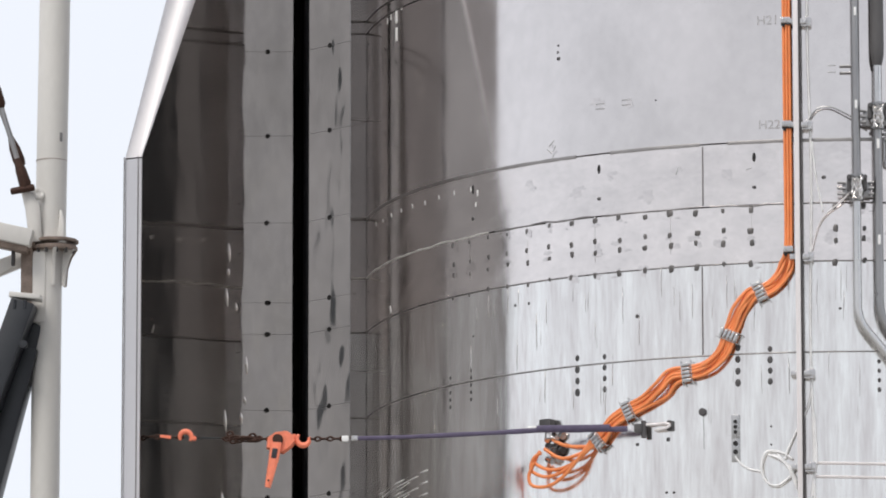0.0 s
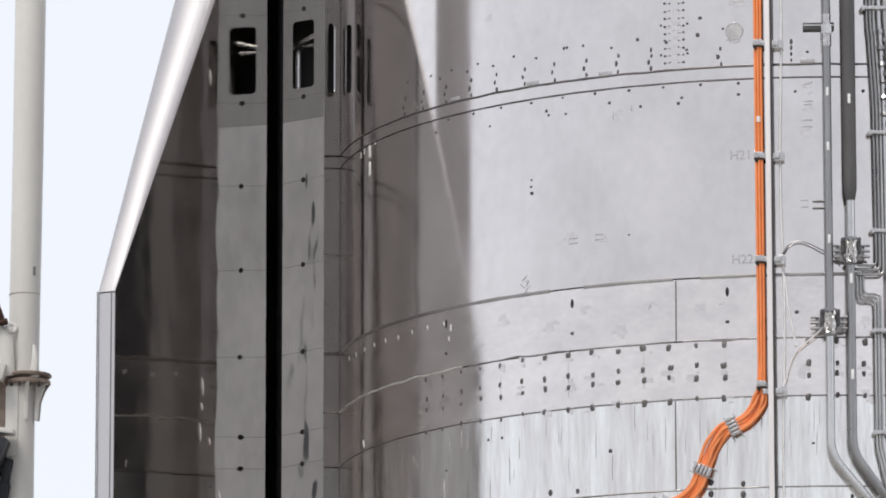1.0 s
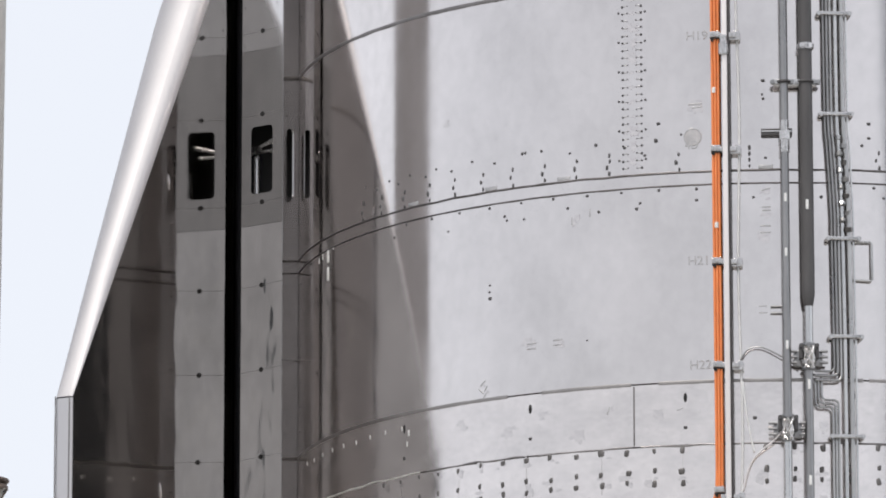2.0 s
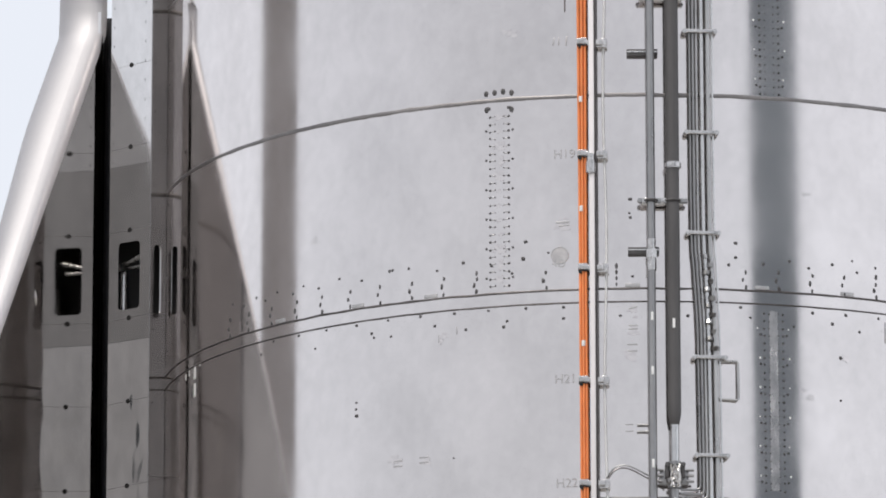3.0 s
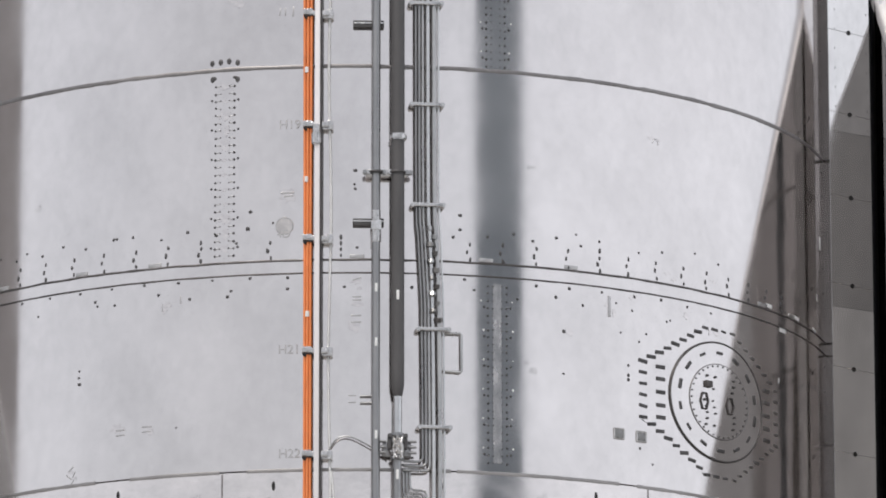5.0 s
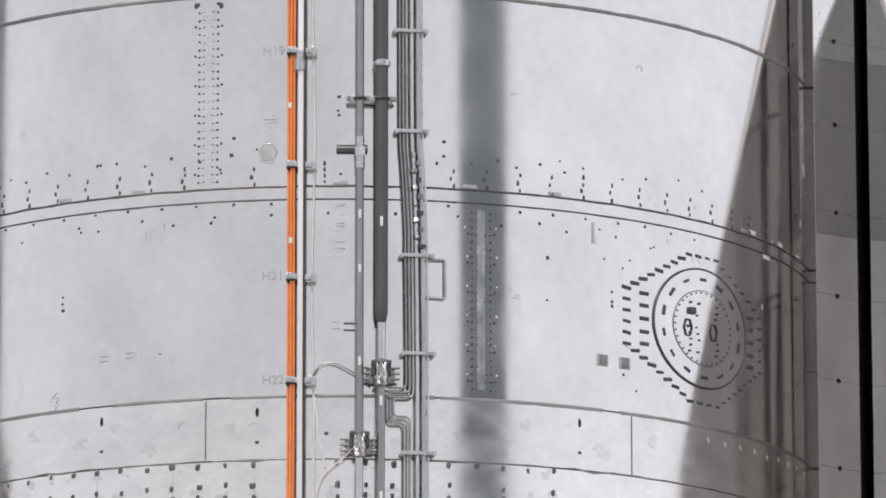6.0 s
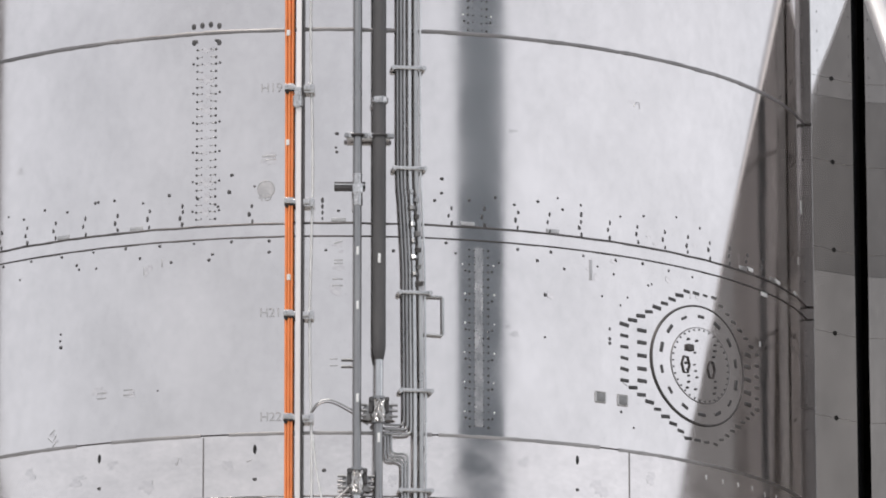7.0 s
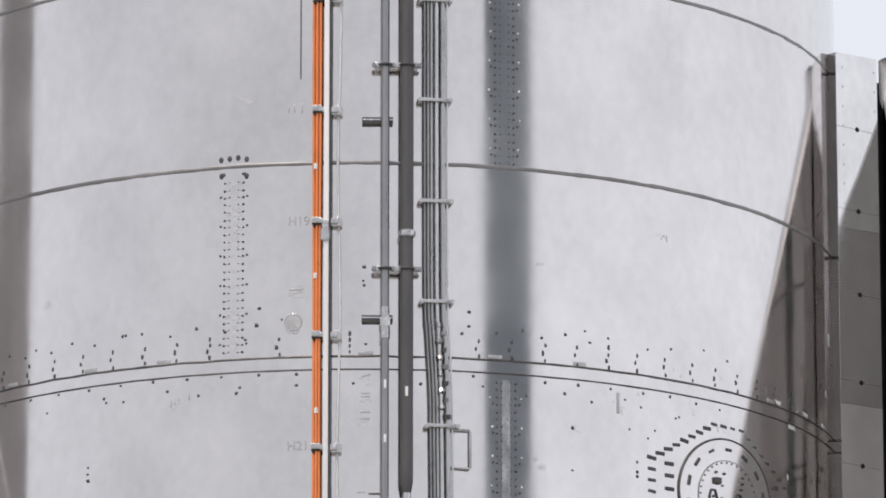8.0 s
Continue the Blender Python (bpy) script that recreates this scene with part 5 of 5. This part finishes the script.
sling = thing("sling", "violet polyester sling pulled tight to the hull", "sling")
bm = bmesh.new()
tube(bm, glide([on_line(f) for f in (0.43, 0.55, 0.7, 0.8, 0.9, 0.985)], 6), 0.033, 12, flat=0.55, radii=[0.017 + 0.007 * min(1, k / 26) + 0.002 * math.sin(k * 0.9) for k in range(31)])
part("web", bm, M_STRAP, sling)
bm = bmesh.new()
tube(bm, glide([on_line(f) + Vector((0, -0.02, 0.012)) for f in (0.80, 0.88, 0.95)], 5), 0.029, 10, flat=0.6)
part("sewn_eye", bm, M_STRAP, sling, "doubled sewn eye")
for f in (0.405, 0.425):
    bm = bmesh.new()
    box(bm, Matrix.Translation(on_line(f)), 0.06, 0.03, 0.05, 0.008)
    part("sleeve", bm, M_TAPE if f < 0.41 else M_CLIP, sling, "pale end sleeve")
shk = thing("shackle", "bright steel shackle pinned to a hull lug", "shackle")
bm = bmesh.new()
e = P(-22.2, -4.385, R + 0.06)
tube(bm, glide([e + Vector((0.0, 0, 0.04)), e + Vector((0.13, -0.01, 0.045)), P(-19.6, -4.345, R + 0.06), P(-19.2, -4.36, R + 0.05), P(-19.6, -4.385, R + 0.06), e + Vector((0.10, 0, -0.01))], 5), 0.014, 8)
part("bow", bm, M_RAIL, shk)
bm = bmesh.new()
cyl(bm, Matrix.Translation(e), 0.024, 0.15, 10, bev=0.004)
box(bm, Matrix.Translation(e + Vector((-0.05, 0, 0.01))), 0.07, 0.06, 0.08, 0.012)
part("pin", bm, M_MARK, shk)
bm = bmesh.new()
box(bm, on(-19.3, -4.36, R + 0.02), 0.05, 0.09, 0.05, 0.012)
part("lug", bm, M_MARK, shk)

hoist = thing("lever_hoist", "orange lever chain hoist with a hanging handle", "hoist")
c = on_line(0.272) + Vector((0, -0.06, -0.02))
M_ROT = Matrix.Translation(c) @ Matrix.Rotation(radians(90), 4, "X")
bm = bmesh.new()
outl = [(-0.13, -0.07), (-0.12, 0.02), (-0.05, 0.07), (0.06, 0.085), (0.125, 0.04), (0.14, -0.01), (0.10, -0.06), (0.02, -0.12), (-0.05, -0.10)]
lo = [bm.verts.new(M_ROT @ Vector((x, z, -0.045))) for x, z in outl]
hi = [bm.verts.new(M_ROT @ Vector((x * 0.92, z * 0.92, 0.05))) for x, z in outl]
for k in range(len(outl)):
    q = (k + 1) % len(outl)
    bm.faces.new((lo[k], lo[q], hi[q], hi[k]))
bm.faces.new(lo)
bm.faces.new(hi)
part("housing", bm, M_HOIST, hoist)
bm = bmesh.new()
cyl(bm, M_ROT @ pose(-0.02, 0.0, 0.06), 0.046, 0.05, 18, bev=0.008)
part("gear_cover", bm, M_RUST, hoist, "dark worn gear cover")
bm = bmesh.new()
tube(bm, [c + Vector((-0.035, -0.07, -0.03)), c + Vector((-0.05, -0.08, -0.16)), c + Vector((-0.10, -0.08, -0.40)), c + Vector((-0.108, -0.08, -0.43))], 0.03, 10, flat=0.45, radii=[0.052, 0.05, 0.031, 0.026])
part("lever", bm, M_HOIST, hoist, "long orange hand lever")
bm = bmesh.new()
box(bm, Matrix.Translation(c + Vector((-0.045, -0.098, -0.13))) @ Matrix.Rotation(radians(9), 4, "Y"), 0.05, 0.02, 0.09, 0.008)
part("selector", bm, M_DARK, hoist)
bm = bmesh.new()
cyl(bm, Matrix.Translation(c + Vector((-0.098, -0.1, -0.37))) @ pose(0, 0, 0, 90), 0.008, 0.03, 8)
part("lever_hole", bm, M_HOLE, hoist)


def hook(name_label, parent, c, r, turn, material):
    bm = bmesh.new()
    pts = [c + Vector((r * math.cos(radians(turn + a)), -0.02, r * math.sin(radians(turn + a)))) for a in range(-20, 255, 25)]
    tube(bm, glide(pts, 3), r * 0.45, 10, radii=[r * (0.22 + 0.26 * math.sin(math.pi * k / 30.0)) for k in range(31)])
    part("hook", bm, material, parent, name_label)
    bm = bmesh.new()
    cyl(bm, Matrix.Translation(c + Vector((r * 1.5 * math.cos(radians(turn + 10)), -0.02, r * 1.2 * math.sin(radians(turn + 10))))) @ pose(0, 0, 0, 90), r * 0.42, 0.05, 12, bev=0.006)
    part("swivel", bm, material, parent)


hook("orange hook with a latch", hoist, on_line(0.318) + Vector((0, 0, -0.005)), 0.055, 150, M_HOIST)
hook("orange hook with a latch", hoist, on_line(0.072) + Vector((0, 0, 0.0)), 0.052, -20, M_HOIST)


def chain(f0, f1, n, label, heap=0.0):
    hold = thing("chain", label, "chain")
    for k in range(n):
        f = f0 + (f1 - f0) * k / max(1, n - 1)
        p = on_line(f) + Vector((0, heap * 0.5 * noise.noise((k * 1.3, 0, 0)), heap * noise.noise((k * 1.9, 4, 0))))
        bm = bmesh.new()
        ring(bm, Matrix.Translation(p) @ pose(0, 0, 0, 90 * (k % 2) + 20 * heap * 10 * noise.noise((k, 2, 1)), 0, -13) @ Matrix.Diagonal((1.5, 1, 1, 1)), 0.018, 0.0085, 12, 6)
        part("link", bm, M_RUST, hold)


chain(0.0, 0.06, 6, "rusty brown chain at the flap edge")
chain(0.155, 0.225, 22, "rusty chain bunched into a heap", 0.10)
chain(0.215, 0.258, 5, "rusty chain feeding the hoist")
chain(0.335, 0.40, 6, "dark chain between hook and sling")
bm = bmesh.new()
tube(bm, [on_line(f) for f in (0.08, 0.12, 0.165)], 0.006, 6)
tagged(part("tie_wire", bm, M_DARK, None, "", pose(0, 0, ZB)), "thin dark wire between hook and chain", "wire")
for f0, s in ((0.02, 0.02),):
    rb = thing("ribbon", "small red cloth ribbon tied to the chain", "ribbon")
    bm = bmesh.new()
    box(bm, Matrix.Translation(on_line(0.03)) @ pose(0, -0.02, 0.0, 0, 8, 0), 0.10, 0.012, 0.028, 0.004)
    part("knot", bm, M_HOIST, rb)

# ---- white crane mast beside the stage ----
mast = thing("crane_mast", "white painted steel crane mast with a collar", "crane", at=(0, 0, 0))
MX, MY = -7.75, 2.0


def mpart(name, make, material, label="", smooth=True):
    bm = bmesh.new()
    make(bm)
    part(name, bm, material, mast, label, smooth=smooth)


mpart("lower_mast", lambda b: tube(b, [(MX - 0.04, MY, 0), (MX - 0.02, MY, ZB - 1.6)], 0.143, 28), M_WHITE)
mpart("mast_shoe", lambda b: box(b, pose(MX - 0.085, MY - 0.1, ZB - 2.0), 0.13, 0.12, 0.7, 0.02), M_WHITE)
mpart("upper_mast", lambda b: tube(b, [(MX + 0.005, MY, ZB - 1.55), (MX + 0.025, MY, ZB + 0.6), (MX + 0.05, MY, ZB + 7)], 0.152, 28), M_WHITE)
mpart("mast_joint", lambda b: ring(b, pose(MX + 0.01, MY, ZB - 0.72), 0.152, 0.004, 28, 6), M_RUSTP)
mpart("collar", lambda b: (cyl(b, pose(MX + 0.05, MY, ZB - 1.53), 0.235, 0.035, 28, bev=0.01), cyl(b, pose(MX + 0.05, MY, ZB - 1.60), 0.225, 0.05, 28, bev=0.012)), M_RUSTP, "rust-stained collar flange")
for k in range(5):
    mpart("collar_bolt", lambda b: cyl(b, pose(MX + 0.05 + 0.2 * math.sin(0.5 * k - 0.8), MY - 0.2 * math.cos(0.5 * k - 0.8), ZB - 1.63), 0.018, 0.06, 6), M_MARK)
for a in (-75, -20, 0, 60, 120, 200):
    bm = bmesh.new()
    m = pose(MX + 0.02, MY, 0, 0, 0, a)
    prof = [(0.13, ZB - 1.62), (0.25, ZB - 1.62), (0.20, ZB - 1.70), (0.165, ZB - 1.80), (0.15, ZB - 1.98), (0.12, ZB - 1.98)]
    f = [bm.verts.new(m @ Vector((x, -0.014, z))) for x, z in prof]
    g = [bm.verts.new(m @ Vector((x, 0.014, z))) for x, z in prof]
    bm.faces.new(f)
    bm.faces.new(g)
    for k in range(6):
        bm.faces.new((f[k], f[(k + 1) % 6], g[(k + 1) % 6], g[k]))
    part("gusset", bm, M_WHITE if a < 0 else M_RUSTP, mast, smooth=False)
mpart("lug", lambda b: tube(b, [(MX + 0.13, MY - 0.13, ZB - 1.56), (MX + 0.14, MY - 0.16, ZB - 1.38), (MX + 0.12, MY - 0.12, ZB - 1.24)], 0.03, 8, radii=[0.055, 0.035, 0.015]), M_WHITE)
mpart("lug", lambda b: ring(b, pose(MX - 0.10, MY - 0.17, ZB - 1.08, 70, 0, 20), 0.045, 0.022, 18, 8), M_WHITE)
mpart("stay_lug", lambda b: tube(b, [(MX - 0.24, MY - 0.2, ZB - 0.86), (MX - 0.22, MY - 0.2, ZB - 1.05), (MX - 0.15, MY - 0.2, ZB - 1.22), (MX - 0.12, MY - 0.15, ZB - 1.55)], 0.05, 10, flat=0.5, radii=[0.02, 0.05, 0.08, 0.07]), M_WHITE)
mpart("stay_web", lambda b: box(b, pose(MX - 0.17, MY - 0.1, ZB - 1.42, 0, -8, 0), 0.05, 0.05, 0.36, 0.01), M_RUSTP)
mpart("cross_beam", lambda b: box(b, pose(MX - 1.50, MY - 0.3, ZB - 1.235, 0, 13, 0), 2.8, 0.16, 0.17, 0.02), M_WHITE)
mpart("beam_foot", lambda b: box(b, pose(MX - 1.50, MY - 0.2, ZB - 1.345, 0, 13, 0), 2.7, 0.22, 0.06, 0.01), M_RUSTP)
mpart("lower_beam", lambda b: box(b, pose(MX - 1.35, MY + 0.05, ZB - 2.12, 0, -22, 0), 2.5, 0.16, 0.14, 0.02), M_WHITE)
mpart("beam_lug", lambda b: box(b, pose(MX - 0.34, MY - 0.15, ZB - 1.68), 0.035, 0.06, 0.22, 0.008), M_MARK)
mpart("post", lambda b: box(b, pose(MX - 0.215, MY + 0.0, ZB - 1.92), 0.115, 0.2, 0.75, 0.015), M_RUSTP, "rust-brown short post")
for name, a, d, w in (("strut", (-0.20, -0.30, -2.18), (-1.55, 0, -4.5), 0.30), ("rear_strut", (-0.16, -0.08, -2.35), (-0.30, 0, -1.1), 0.12), ("rear_strut", (-0.20, -0.05, -2.6), (-1.15, 0, -4.5), 0.30)):
    a = Vector((MX + a[0], MY + a[1], ZB + a[2]))
    b2 = a + Vector(d)
    mpart(name, lambda b: box(b, look(a.lerp(b2, 0.5), b2), w, 0.24, (b2 - a).length, 0.025), M_DARK, "charcoal box-section strut")
mpart("strut_cap", lambda b: box(b, pose(MX - 0.19, MY - 0.32, ZB - 2.13, 0, 6, 0), 0.31, 0.22, 0.05, 0.01), M_WHITE)
mpart("pin", lambda b: cyl(b, pose(MX - 0.19, MY - 0.45, ZB - 2.62, 90), 0.04, 0.06, 14, bev=0.006), M_DARK)
for k in range(2):
    mpart("cap_bolt", lambda b: cyl(b, pose(MX - 0.28 + 0.10 * k, MY - 0.44, ZB - 2.22), 0.02, 0.08, 10), M_DARK)
    low = Vector((MX - 0.20 - 0.07 * k, MY - 0.25 + 0.05 * k, ZB - 1.05 + 0.25 * k))
    top = low + Vector((-0.62, 0, 1.95 - 0.2 * k))
    mpart("stay_rod", lambda b: tube(b, [top, low], 0.027, 10), M_DARK if k else M_PIPE, "dark stay rod")
    mpart("turnbuckle", lambda b: tube(b, [low.lerp(top, f) for f in (0.0, 0.03, 0.10, 0.16)], 0.04, 10, radii=[0.05, 0.062, 0.055, 0.03]), M_RUST)
mpart("turnbuckle", lambda b: tube(b, [Vector((MX - 0.20, MY - 0.25, ZB - 1.05)).lerp(Vector((MX - 0.82, MY - 0.25, ZB + 0.90)), f) for f in (0.42, 0.44, 0.52, 0.58)], 0.04, 10, radii=[0.03, 0.055, 0.055, 0.03]), M_RUST)
mpart("clevis", lambda b: cyl(b, pose(MX - 0.24, MY - 0.27, ZB - 1.05, 0, 80, 0), 0.035, 0.24, 12, bev=0.008), M_RUST)
for z in (-0.50, -1.28):
    mpart("tag", lambda b: box(b, pose(MX + 0.115, MY - 0.115, ZB + z, 0, 0, 45), 0.03, 0.01, 0.09, 0.002), M_GREY)
